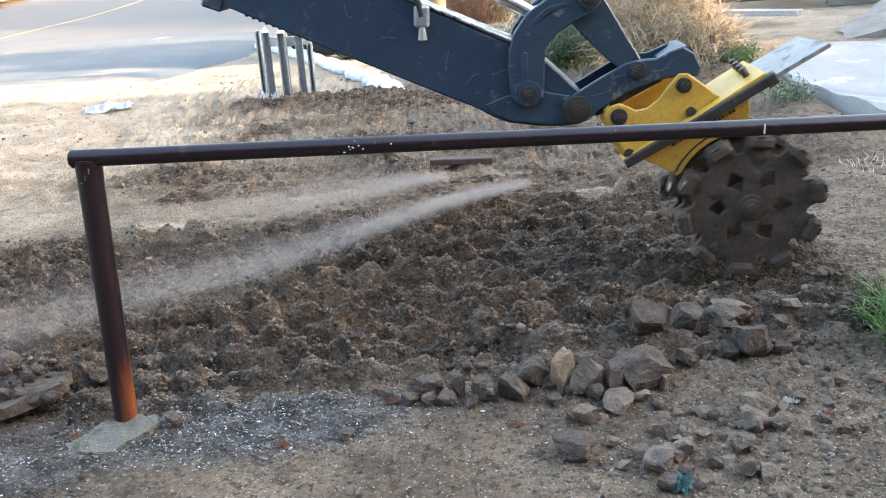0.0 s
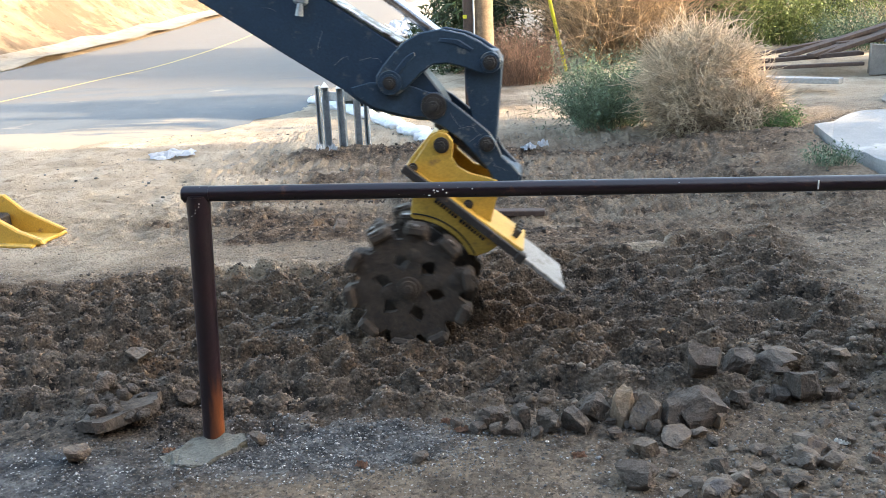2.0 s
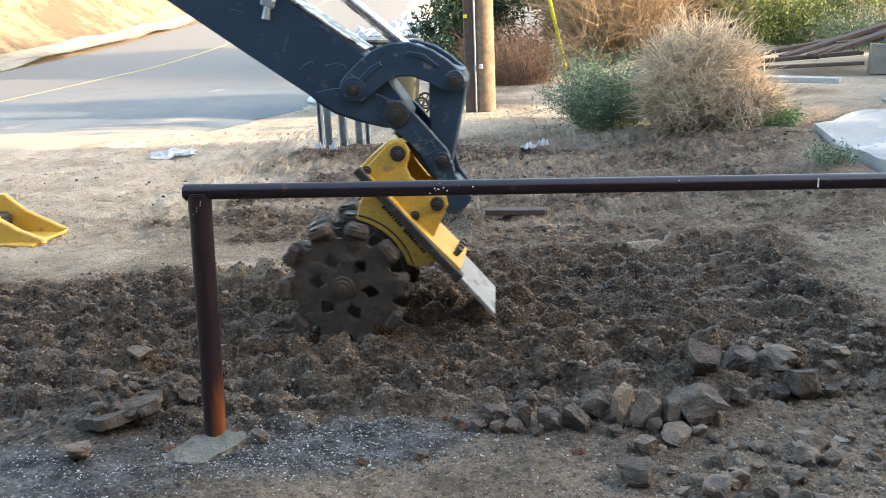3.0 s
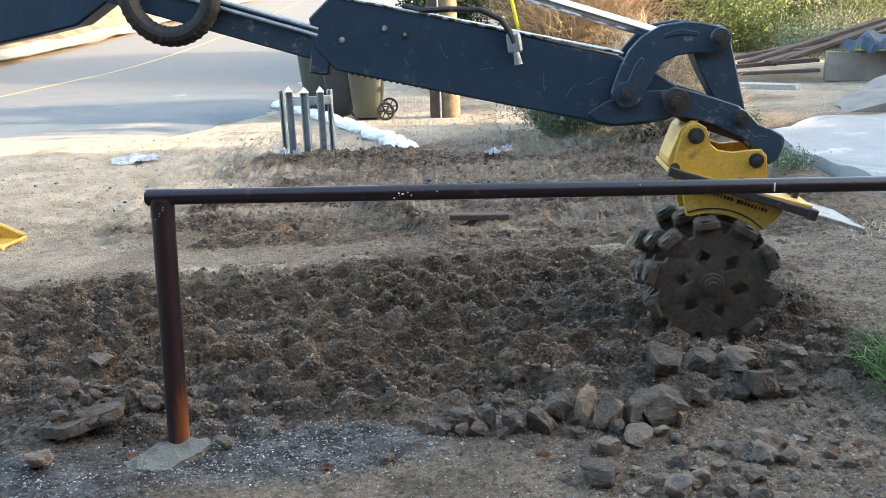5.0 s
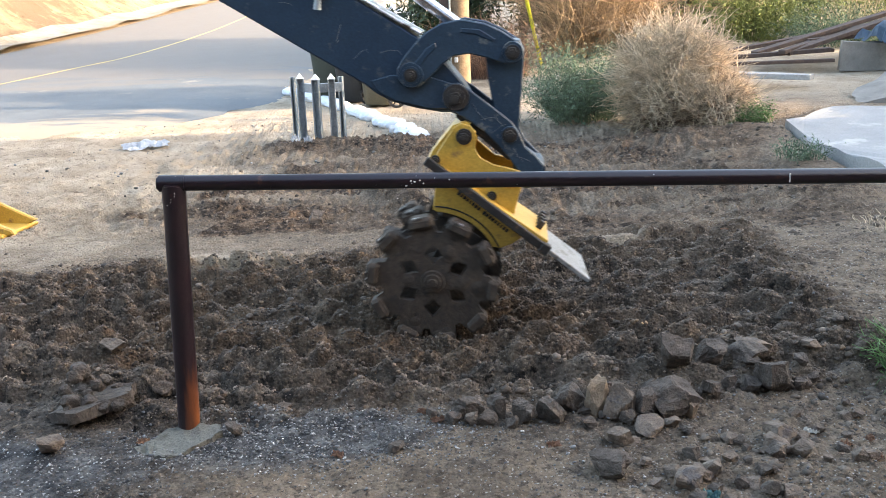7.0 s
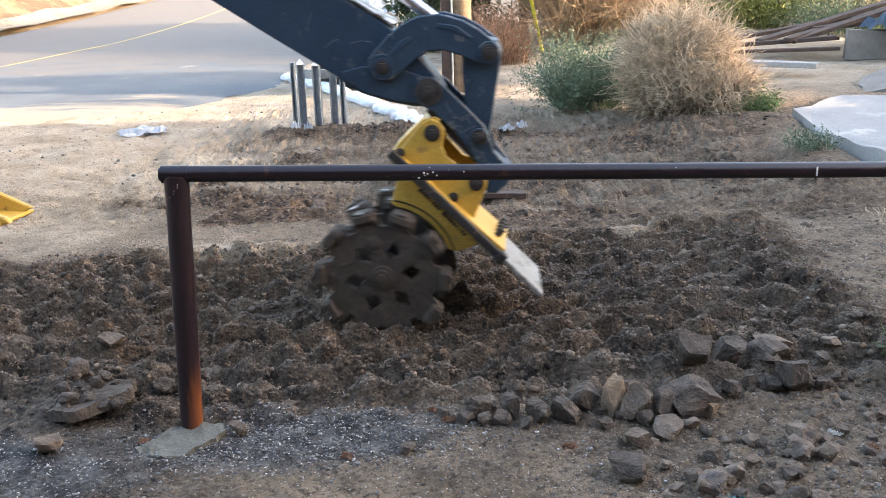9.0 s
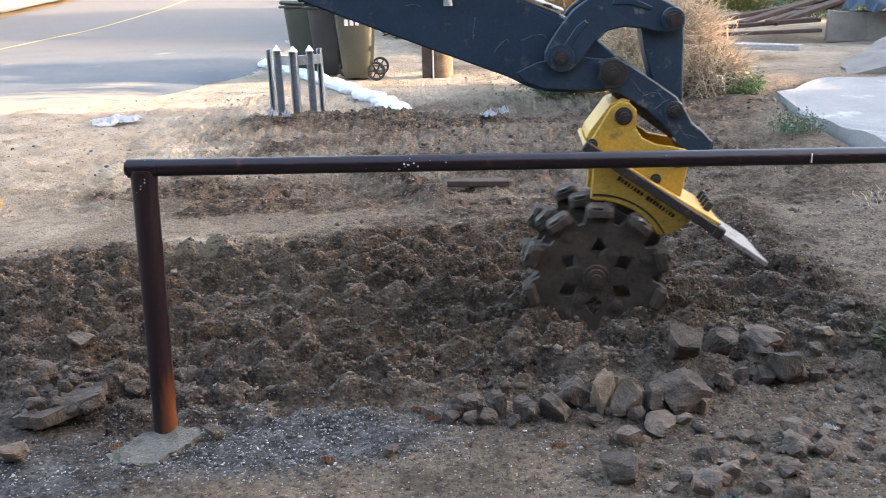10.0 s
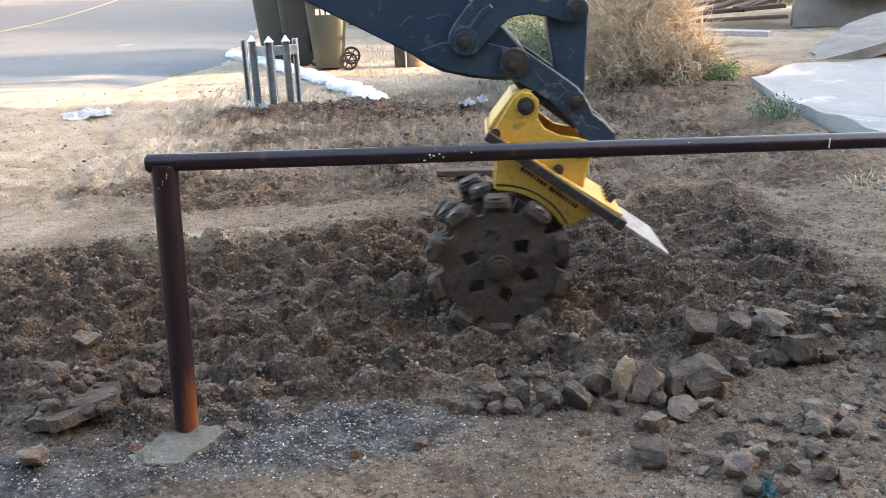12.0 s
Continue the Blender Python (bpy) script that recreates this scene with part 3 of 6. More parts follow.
def bolt(x, z, y, r, parent, name="bolt", material=None, boss=0.0, boss_mat=None):
    """A hexagon head on a washer; boss: the radius of the raised ring that it sits on."""
    if boss:
        ring = rod((x, y + 0.002, z), (x, y - 0.012, z), boss, boss * 0.94, seg=28)
        rod((x, y - 0.010, z), (x, y - 0.016, z), boss * 0.72, boss * 0.70, seg=24, bm=ring)
        part("pin_boss", ring, boss_mat or NAVY_WORN, parent)
        y -= 0.012
    b = bmesh.new()
    bmesh.ops.create_cone(b, cap_ends=True, segments=6, radius1=r, radius2=r * 0.94, depth=0.022)
    b.transform(pose(x, y - 0.011, z, 90, 0, 0) @ pose(0, 0, 0, 0, 0, 17))
    rod((x, y, z), (x, y - 0.007, z), r * 1.35, seg=16, bm=b)
    rod((x, y - 0.018, z), (x, y - 0.030, z), r * 0.5, seg=10, bm=b)
    return part(name, b, material or RUSTBOLT, parent)


def backhoe():
    hoe = thing("backhoe", pose(BASE[0], BASE[1], 0), "dark blue backhoe arm with a yellow compaction wheel", "excavator")

    # dipper arm: long tapered box, belly plate with a toothed wear strip
    dip = part("dipper_arm", plate([(0.045, -0.062), (-0.03, -0.10), (-0.14, -0.135), (-0.27, -0.162), (-0.34, -0.162), (-0.43, -0.146), (-0.76, -0.128), (-1.19, -0.100), (-1.64, -0.068),
                                    (-1.76, 0.03), (-1.79, 0.16), (-1.70, 0.27), (-1.31, 0.255), (-0.75, 0.205), (-0.30, 0.168), (-0.20, 0.155), (-0.115, 0.12), (0.0, 0.07), (0.055, 0.035), (0.07, -0.02)], 0.055, 0.235, 0.008), NAVY, hoe,
               "scuffed dark blue box-section dipper arm")
    b = plate([(0.02, -0.06), (-0.10, -0.112), (-0.26, -0.150), (-0.36, -0.143), (-0.40, -0.115), (-0.33, -0.05), (-0.20, 0.02), (-0.05, 0.045)], 0.043, 0.056, 0.004)
    part("cheek_plate", b, NAVY_WORN, dip, "scratched blue cheek plate")
    part("top_edge", box(1.42, 0.19, 0.012, (-0.99, 0.145, 0.231), Matrix.Rotation(radians(3.6), 4, "Y"), 0.003), BRIGHT, dip, "worn bright top edge")
    strip_x = [-0.44 - 0.032 * i for i in range(36)]
    tooth = None
    for x in strip_x:
        ob = part("wear_tooth", box(0.015, 0.15, 0.012, (0, 0, 0), bevel=0.003), NAVY_WORN, dip) if tooth is None else new("wear_tooth", tooth.data)
        tooth = tooth or ob
        ob.parent = dip
        ob.matrix_basis = pose(x, 0.145, -0.142 - (x + 0.43) * 0.058, 0, 0, 0)
    for x, z, dx, dz in ((-0.42, 0.02, 0.10, 0.05), (-0.52, -0.06, 0.05, 0.07), (-0.64, 0.06, 0.02, -0.09), (-0.30, -0.10, 0.12, 0.03), (-0.95, 0.02, 0.07, 0.02), (-0.24, 0.09, -0.05, 0.05), (-1.15, 0.12, 0.05, -0.06)):
        part("scratch", tube([(x, 0.0545, z), (x + dx * 0.4, 0.0545, z + dz * 0.7), (x + dx * 0.8, 0.0545, z + dz), (x + dx, 0.0545, z + dz * 0.8)], 0.0010, 5), SCRATCH, dip)
    for x, z in ((-1.42, 0.16), (-1.32, 0.14), (-1.62, 0.08)):
        bolt(x, z, 0.054, 0.010, dip, "rivet", BRIGHT)
    b = box(0.07, 0.035, 0.10, (-0.80, 0.04, 0.17), Matrix.Rotation(radians(-18), 4, "Y"), 0.012)
    rod((-0.785, 0.03, 0.13), (-0.765, 0.03, 0.075), 0.014, 0.02, bm=b)
    part("hose_clamp", b, GALV, dip, "pale metal hose clamp")
    part("hydraulic_hose", tube([(-1.35, 0.12, 0.27), (-1.25, 0.08, 0.262), (-1.12, 0.06, 0.285), (-0.98, 0.04, 0.30), (-0.88, 0.03, 0.27), (-0.83, 0.03, 0.22), (-0.80, 0.03, 0.17)], 0.014), RUBBER, dip, "black rubber hose")
    b = tube([(-2.27, 0.02, 0.62), (-2.25, 0.02, 0.40), (-2.25, 0.02, 0.30)] + [(-2.46 + 0.205 * math.cos(radians(a)), 0.02, 0.20 + 0.21 * math.sin(radians(a))) for a in range(348, 178, -10)] + [(-2.69, 0.03, 0.34), (-2.74, 0.04, 0.58)], 0.047, 14)
    hose = part("sleeved_hose", b, RUBBER, dip, "thick black bundle of sleeved hoses")
    for a in range(346, 180, -9):
        c, d = math.cos(radians(a)), math.sin(radians(a))
        part("sleeve_rib", tube([(-2.46 + 0.205 * c + k * 0.006 * d, 0.02, 0.20 + 0.21 * d - k * 0.006 * c) for k in (-1, 1)], 0.050, 14), RUBBER, hose)
    b = box(1.25, 0.16, 0.15, (-2.32, 0.15, 0.12), Matrix.Rotation(radians(8), 4, "Y"), 0.008)
    box(0.10, 0.17, 0.20, (-1.72, 0.145, 0.0), None, 0.01, b)
    stub = part("stub", b, NAVY_WORN, dip, "navy steel knuckle with rust-brown edge")
    for z in (0.155, 0.185):
        part("pipe_line", tube([(-2.9, 0.06, z + 0.10), (-2.3, 0.06, z + 0.01), (-1.74, 0.06, z - 0.07)], 0.010), GALV, stub, "bare metal hydraulic pipe")

    part("boom_end", plate([(-3.6, -0.25), (-3.15, -0.10), (-2.93, -0.02), (-2.70, 0.18), (-2.66, 0.5), (-2.8, 0.7), (-3.6, 0.7)], 0.07, 0.26, 0.01), NAVY, dip, "dark blue boom end")

    # cylinder above the arm
    cyl = part("bucket_cylinder", rod((-0.10, 0.145, 0.0), (0.98, 0.145, 0.0), 0.03, seg=18), CHROME, hoe, "bright chrome cylinder rod")
    part("rod_eye", rod((0.94, 0.09, 0.0), (0.94, 0.20, 0.0), 0.055, seg=20, bevel=0.006), NAVY, cyl)
    part("barrel", rod((-1.2, 0.145, 0), (-0.08, 0.145, 0), 0.055, seg=18, bevel=0.006), NAVY, cyl)

    # rocker links, one each side of the arm
    outline = [(-0.07, 0.006), (-0.06, 0.045), (-0.02, 0.085), (0.045, 0.135), (0.11, 0.175), (0.19, 0.200), (0.29, 0.197), (0.39, 0.156), (0.46, 0.105), (0.52, 0.045), (0.543, 0.0),
               (0.532, -0.038), (0.49, -0.056), (0.44, -0.045), (0.36, 0.003), (0.29, 0.035), (0.22, 0.042), (0.16, 0.016), (0.075, -0.039), (0.02, -0.068), (-0.035, -0.056)]
    rock = part("rocker_link", plate(outline, 0.015, 0.043, 0.006), NAVY_WORN, hoe, "curved dark blue rocker link")
    part("far_link", plate(outline, 0.247, 0.275, 0.006), NAVY, rock)
    for pts in ([(0.03, 0.05), (0.10, 0.105), (0.145, 0.12), (0.150, 0.10), (0.10, 0.07), (0.045, 0.025)], [(0.27, 0.14), (0.34, 0.115), (0.41, 0.065), (0.425, 0.075), (0.36, 0.135), (0.28, 0.158)]):
        part("raised_rib", plate(pts, 0.010, 0.016, 0.004), NAVY, rock)
    bolt(0, 0, 0.015, 0.024, rock, "pin_bolt", None, 0.060)
    bolt(ROCKER, 0, 0.015, 0.026, rock, "pin_bolt", None, 0.050)

    # straight link between rocker and coupler
    link = part("push_link", plate([(-0.05, 0.03), (0.0, 0.055), (0.10, 0.052), (0.25, 0.046), (0.42, 0.04), (0.44, 0.0), (0.42, -0.04), (0.26, -0.085), (0.12, -0.115), (0.03, -0.125), (-0.03, -0.09), (-0.055, -0.03)], 0.06, 0.23, 0.006), NAVY_WORN, hoe, "scratched dark blue link")

    # coupler and compactor head
    cpl = part("coupler", plate([(-0.068, 0.0), (-0.058, 0.035), (-0.03, 0.060), (0.035, 0.066), (0.16, 0.062), (0.29, 0.054), (0.36, 0.025), (0.41, -0.006), (0.475, -0.012), (0.535, -0.028), (0.56, -0.08), (0.553, -0.15), (0.52, -0.178),
                                 (0.45, -0.125), (0.36, -0.09), (0.21, -0.06), (0.08, -0.06), (0.02, -0.072), (-0.04, -0.058)], 0.022, 0.048, 0.006), NAVY_WORN, hoe, "scratched dark blue quick coupler")
    part("far_cheek", plate([(-0.06, 0.0), (-0.03, 0.06), (0.035, 0.066), (0.29, 0.054), (0.41, -0.006), (0.535, -0.028), (0.555, -0.12), (0.52, -0.178), (0.36, -0.09), (0.08, -0.06)], 0.240, 0.262, 0.004), NAVY, cpl)
    part("crossbar", box(0.12, 0.19, 0.10, (0.47, 0.145, -0.08), None, 0.015), NAVY_WORN, cpl)
    part("hook_nose", rod((0.515, 0.03, -0.07), (0.515, 0.26, -0.07), 0.046, seg=18, bevel=0.008), NAVY_WORN, cpl)
    part("belly", box(0.34, 0.18, 0.05, (0.22, 0.145, -0.075), Matrix.Rotation(radians(5), 4, "Y"), 0.008), BLACKSTEEL, cpl)
    for x, z, dx, dz in ((0.08, 0.02, 0.10, -0.03), (0.16, -0.02, 0.06, 0.05), (0.20, 0.035, 0.07, -0.02), (0.36, -0.04, 0.08, -0.03), (0.40, -0.07, 0.07, 0.02), (0.24, -0.04, 0.03, 0.07)):
        part("scratch", tube([(x, 0.0215, z), (x + dx * 0.5, 0.0215, z + dz * 0.7), (x + dx, 0.0215, z + dz)], 0.0010, 5), SCRATCH, cpl)
    bolt(0, 0, 0.022, 0.030, cpl, "pin_bolt", None, 0.064, RUSTBOLT)
    bolt(PIN4, 0, 0.022, 0.027, cpl, "pin_bolt", None, 0.042)

    head = part("compactor_frame", plate([(0.075, -0.31), (0.070, -0.13), (0.088, -0.088), (0.13, -0.070), (0.170, -0.080), (0.195, -0.115), (0.215, -0.150), (0.26, -0.170), (0.33, -0.162), (0.40, -0.133), (0.455, -0.115), (0.49, -0.138), (0.51, -0.19), (0.535, -0.255), (0.555, -0.305)], 0.0, 0.022, 0.004), YELLOW, hoe, "scuffed yellow compactor frame")
    lower = [(0.10, -0.325), (0.16, -0.41), (0.215, -0.515)] + arc(HUB[0], HUB[1], 0.325, 122, 62, 10) + [(0.60, -0.485), (0.635, -0.43), (0.665, -0.345)]
    part("lower_cheek", plate(lower, -0.006, 0.016, 0.004), YELLOW, head, "yellow lower cheek above the wheel")
    part("guard_ring", plate(arc(HUB[0], HUB[1], 0.357, 124, 60, 14) + arc(HUB[0], HUB[1], 0.350, 60, 124, 14), -0.011, -0.002, 0), BLACKSTEEL, head)
    part("far_plate", plate([(0.075, -0.31), (0.070, -0.13), (0.13, -0.070), (0.17, -0.08), (0.215, -0.150), (0.33, -0.162), (0.455, -0.115), (0.51, -0.19), (0.555, -0.305)], 0.268, 0.29, 0.004), YELLOW, head)
    part("far_cheek", plate(lower, 0.21, 0.23, 0.004), YELLOW, head)
    b = plate([(0.05, -0.27), (0.062, -0.12), (0.10, -0.07), (0.13, -0.062), (0.12, -0.10), (0.09, -0.14), (0.085, -0.30), (0.055, -0.30)], 0.022, 0.27, 0.003)
    part("back_web", b, YELLOW, head)
    part("top_plate", box(0.71, 0.36, 0.022, (0.405, 0.12, -0.316), None, 0.003), YELLOW, head, "yellow top plate")
    part("flange", box(0.735, 0.030, 0.042, (0.415, -0.068, -0.330), Matrix.Rotation(radians(2.2), 4, "Y"), 0.004), BLACKSTEEL, head, "blackened steel flange edge")
    part("end_stop", box(0.05, 0.05, 0.055, (0.765, -0.062, -0.345), None, 0.006), BLACKSTEEL, head)
    b = bmesh.new()
    vs = [b.verts.new(v) for v in ((0.66, -0.05, -0.335), (1.045, -0.05, -0.350), (1.02, 0.31, -0.350), (0.66, 0.31, -0.335))]
    f = b.faces.new(vs)
    ext = bmesh.ops.extrude_face_region(b, geom=[f])
    bmesh.ops.translate(b, vec=(0, 0, -0.02), verts=[v for v in ext["geom"] if isinstance(v, bmesh.types.BMVert)])
    bevelled(b, 0.002)
    part("scraper_blade", b, BLADE, head, "bare steel scraper blade")
    bolt(0.137, -0.130, 0.0, 0.024, head, "pin_bolt", RUSTBOLT, 0.040, BLACKSTEEL)
    bolt(0.448, -0.170, 0.0, 0.022, head, "pin_bolt", RUSTBOLT, 0.036, BLACKSTEEL)
    for x, z in ((0.087, -0.303), (0.413, -0.293)):
        bolt(x, z, -0.002, 0.018, head)
    for i in range(4):
        part("stud", rod((0.70 + 0.004 * i, 0.05 + 0.07 * i, -0.306), (0.70 + 0.004 * i, 0.05 + 0.07 * i, -0.262), 0.017, seg=6), BLACKSTEEL, head)
    # maker's plate lettering as plain dark bars
    for i, w in enumerate((0.016, 0.012, 0.014, 0.010, 0.006, 0.012, 0.014, 0.012, 0, 0.016, 0.013, 0.012, 0.014, 0.012, 0.010, 0.006, 0.012, 0.013)):
        if w:
            part("marking", box(w, 0.002, 0.017 if i not in (0, 9) else 0.021, (0.275 + 0.0175 * i, -0.0075, -0.372 - 0.0012 * i), None), BLACKSTEEL, head)
    part("hanger", plate([(0.33, -0.50), (0.49, -0.50), (0.46, -0.84), (0.36, -0.84)], 0.0, 0.02, 0.003), BLACKSTEEL, head)
    part("far_hanger", plate([(0.33, -0.50), (0.49, -0.50), (0.46, -0.84), (0.36, -0.84)], 0.20, 0.22, 0.003), BLACKSTEEL, head)

    wheel = compaction_wheel(hoe)

    # stabiliser foot of the machine, planted on the ground
    foot = part("stabiliser", plate([(-0.6, 0.02), (0.28, 0.0), (0.42, 0.02), (0.40, 0.055), (0.22, 0.115), (0.06, 0.20), (0.02, 0.30), (-0.10, 0.325), (-0.6, 0.33)], 0, 0.05, 0.01), YELLOW, hoe, "yellow stabiliser foot on the ground")
    foot.matrix_basis = pose(0.90, 1.65, 0.0, 0, 0, -12)
    part("foot_far_plate", plate([(-0.6, 0.02), (0.28, 0.0), (0.40, 0.055), (0.06, 0.20), (-0.10, 0.325), (-0.6, 0.33)], 0.30, 0.34, 0.01), YELLOW, foot)
    part("foot_pad", box(0.95, 0.44, 0.03, (-0.12, 0.17, 0.012), None, 0.01), YELLOW, foot)
    part("foot_web", box(0.30, 0.25, 0.16, (-0.2, 0.175, 0.11), None, 0.02), BLACKSTEEL, foot)
    return dict(dip=dip, cyl=cyl, rock=rock, link=link, cpl=cpl, head=head, wheel=wheel)


def ring_plate(y0, y1, r, gap_r, holes, turn=0):
    """A rim disc scalloped between its lugs, with a circle of square holes, from depth y0 to y1."""
    b = bmesh.new()
    n, lugs = 120, 10
    outer, inner = [], []
    prof = []
    for i in range(n):
        a = i * 360 / n
        ph = ((a + 18) % 36) - 18
        k = 1 - step(np.array([abs(ph)]), 10.0, 13.8)[0]
        prof.append(gap_r + (r - gap_r) * k)
    hub_r, hole_r, hs = 0.036, 0.135, 0.026
    loops = []
    for y in (y0, y1):
        loops.append([b.verts.new((prof[i] * math.cos(radians(i * 3)), y, prof[i] * math.sin(radians(i * 3)))) for i in range(n)])
    for i in range(n):
        b.faces.new((loops[0][i], loops[0][(i + 1) % n], loops[1][(i + 1) % n], loops[1][i]))
    # faces: outer band, then a band that carries the holes, then the middle
    for side, y in ((0, y0), (1, y1)):
        band = [b.verts.new((0.192 * math.cos(radians(i * 3)), y, 0.192 * math.sin(radians(i * 3)))) for i in range(n)]
        core = [b.verts.new((0.082 * math.cos(radians(i * 3)), y, 0.082 * math.sin(radians(i * 3)))) for i in range(n)]
        for i in range(n):
            b.faces.new((loops[side][i], loops[side][(i + 1) % n], band[(i + 1) % n], band[i]))
            h = ((i * 3 + 1.5 + 30) % 60) - 30
            if not holes or abs(h) > 18:
                b.faces.new((band[i], band[(i + 1) % n], core[(i + 1) % n], core[i]))
            else:
                # the hole narrows towards its corners like a square set on its point
                def at(k, rr):
                    return b.verts.new((rr * math.cos(radians(k * 3)), y, rr * math.sin(radians(k * 3))))
                lo = lambda k: 0.136 - 0.054 * max(0.0, 1 - abs((((k * 3) + 30) % 60) - 30) / 18.5)
                hi = lambda k: 0.136 + 0.054 * max(0.0, 1 - abs((((k * 3) + 30) % 60) - 30) / 18.5)
                b.faces.new((band[i], band[(i + 1) % n], at(i + 1, hi(i + 1)), at(i, hi(i))))
                b.faces.new((at(i, lo(i)), at(i + 1, lo(i + 1)), core[(i + 1) % n], core[i]))
        b.faces.new(core)
    if holes:
        for k in range(6):
            ds = (-18, -15, -12, -9, -6, -3, 0, 3, 6, 9, 12, 15, 18)
            ring = [(radians(60 * k + d), 0.136 + 0.054 * (1 - abs(d) / 18.5)) for d in ds] + [(radians(60 * k + d), 0.136 - 0.054 * (1 - abs(d) / 18.5)) for d in ds[::-1]]
            for (a0, r0), (a1, r1) in zip(ring, ring[1:] + ring[:1]):
                q = [b.verts.new((r0 * math.cos(a0), y0, r0 * math.sin(a0))), b.verts.new((r1 * math.cos(a1), y0, r1 * math.sin(a1))), b.verts.new((r1 * math.cos(a1), y1, r1 * math.sin(a1))), b.verts.new((r0 * math.cos(a0), y1, r0 * math.sin(a0)))]
                b.faces.new(q)
    bmesh.ops.remove_doubles(b, verts=b.verts, dist=2e-5)
    b.transform(Matrix.Rotation(radians(-turn), 4, "Y"))
    return b


def compaction_wheel(hoe):
    rng = random.Random(4)
    wheel = part("compaction_wheel", ring_plate(-0.115, -0.080, 0.325, 0.252, True), MUDSTEEL, hoe, "mud-caked steel compaction wheel with lugs")
    part("middle_rim", ring_plate(0.095, 0.125, 0.325, 0.255, False, 12), MUDSTEEL, wheel)
    part("rear_rim", ring_plate(0.300, 0.330, 0.325, 0.255, False, 24), MUDSTEEL, wheel)
    part("axle_drum", rod((0, -0.085, 0), (0, 0.31, 0), 0.09, seg=28), MUDSTEEL, wheel)
    b = rod((0, -0.108, 0), (0, -0.128, 0), 0.062, 0.056, seg=28)
    rod((0, -0.12, 0), (0, -0.140, 0), 0.044, 0.040, seg=28, bm=b)
    rod((0, -0.135, 0), (0, -0.149, 0), 0.024, 0.02, seg=20, bm=b)
    part("hub_cap", b, MUDSTEEL, wheel, smooth=True)
    pad = None
    for y, turn in ((-0.097, 0), (0.11, 12), (0.315, 24)):
        for k in range(10):
            if pad is None:
                b = box(0.060, 0.104, 0.112, (0.302, 0, 0), None, 0.016)
                pad = part("lug", b, MUDSTEEL, wheel)
                tip = bmesh.new()
                tip = box(0.012, 0.030, 0.040, (0.329, -0.036, 0.010), None, 0.004, tip)
                cap = part("wear_cap", tip, CAP, pad, "polished wear cap, brightened for glints")
                ob = pad
            else:
                ob = new("lug", pad.data)
                ob.parent = wheel
                c = new("wear_cap", cap.data)
                c.parent = ob
                tagged(c, "polished wear cap, brightened for glints")
            ob.matrix_basis = pose(0, y, 0, 0, -(36 * k + turn), 0)
    # caked mud: lumps on the front face
    verts, faces = [], []
    for _ in range(90):
        a, r = rng.uniform(0, 2 * math.pi), rng.uniform(0.07, 0.31)
        if abs(r - 0.136) < 0.085 and abs((math.degrees(a) + 30) % 60 - 30) < 26:
            continue
        s, c = rng.uniform(0.014, 0.045), (r * math.cos(a), -0.115, r * math.sin(a))
        if abs(r - 0.255) < 0.06 and abs((math.degrees(a) + 18) % 36 - 18) > 9:
            continue
        k0, n = len(verts), 8
        for ring, yy in ((1.0, 0.0), (0.6, -0.13), (0.0, -0.16)):
            for i in range(n if ring else 1):
                w = s * ring * rng.uniform(0.8, 1.2)
                verts.append((c[0] + w * math.cos(i * 2 * math.pi / n), c[1] + yy * s, c[2] + w * math.sin(i * 2 * math.pi / n)))
        for i in range(n):
            j = (i + 1) % n
            faces += [(k0 + i, k0 + j, k0 + n + j, k0 + n + i), (k0 + n + i, k0 + n + j, k0 + 2 * n)]
    tagged(mesh_object("caked_mud", verts, faces, MUDSTEEL, wheel, True), "dried mud caked on the steel", kind="stuff")
    return wheel


HOE = backhoe()


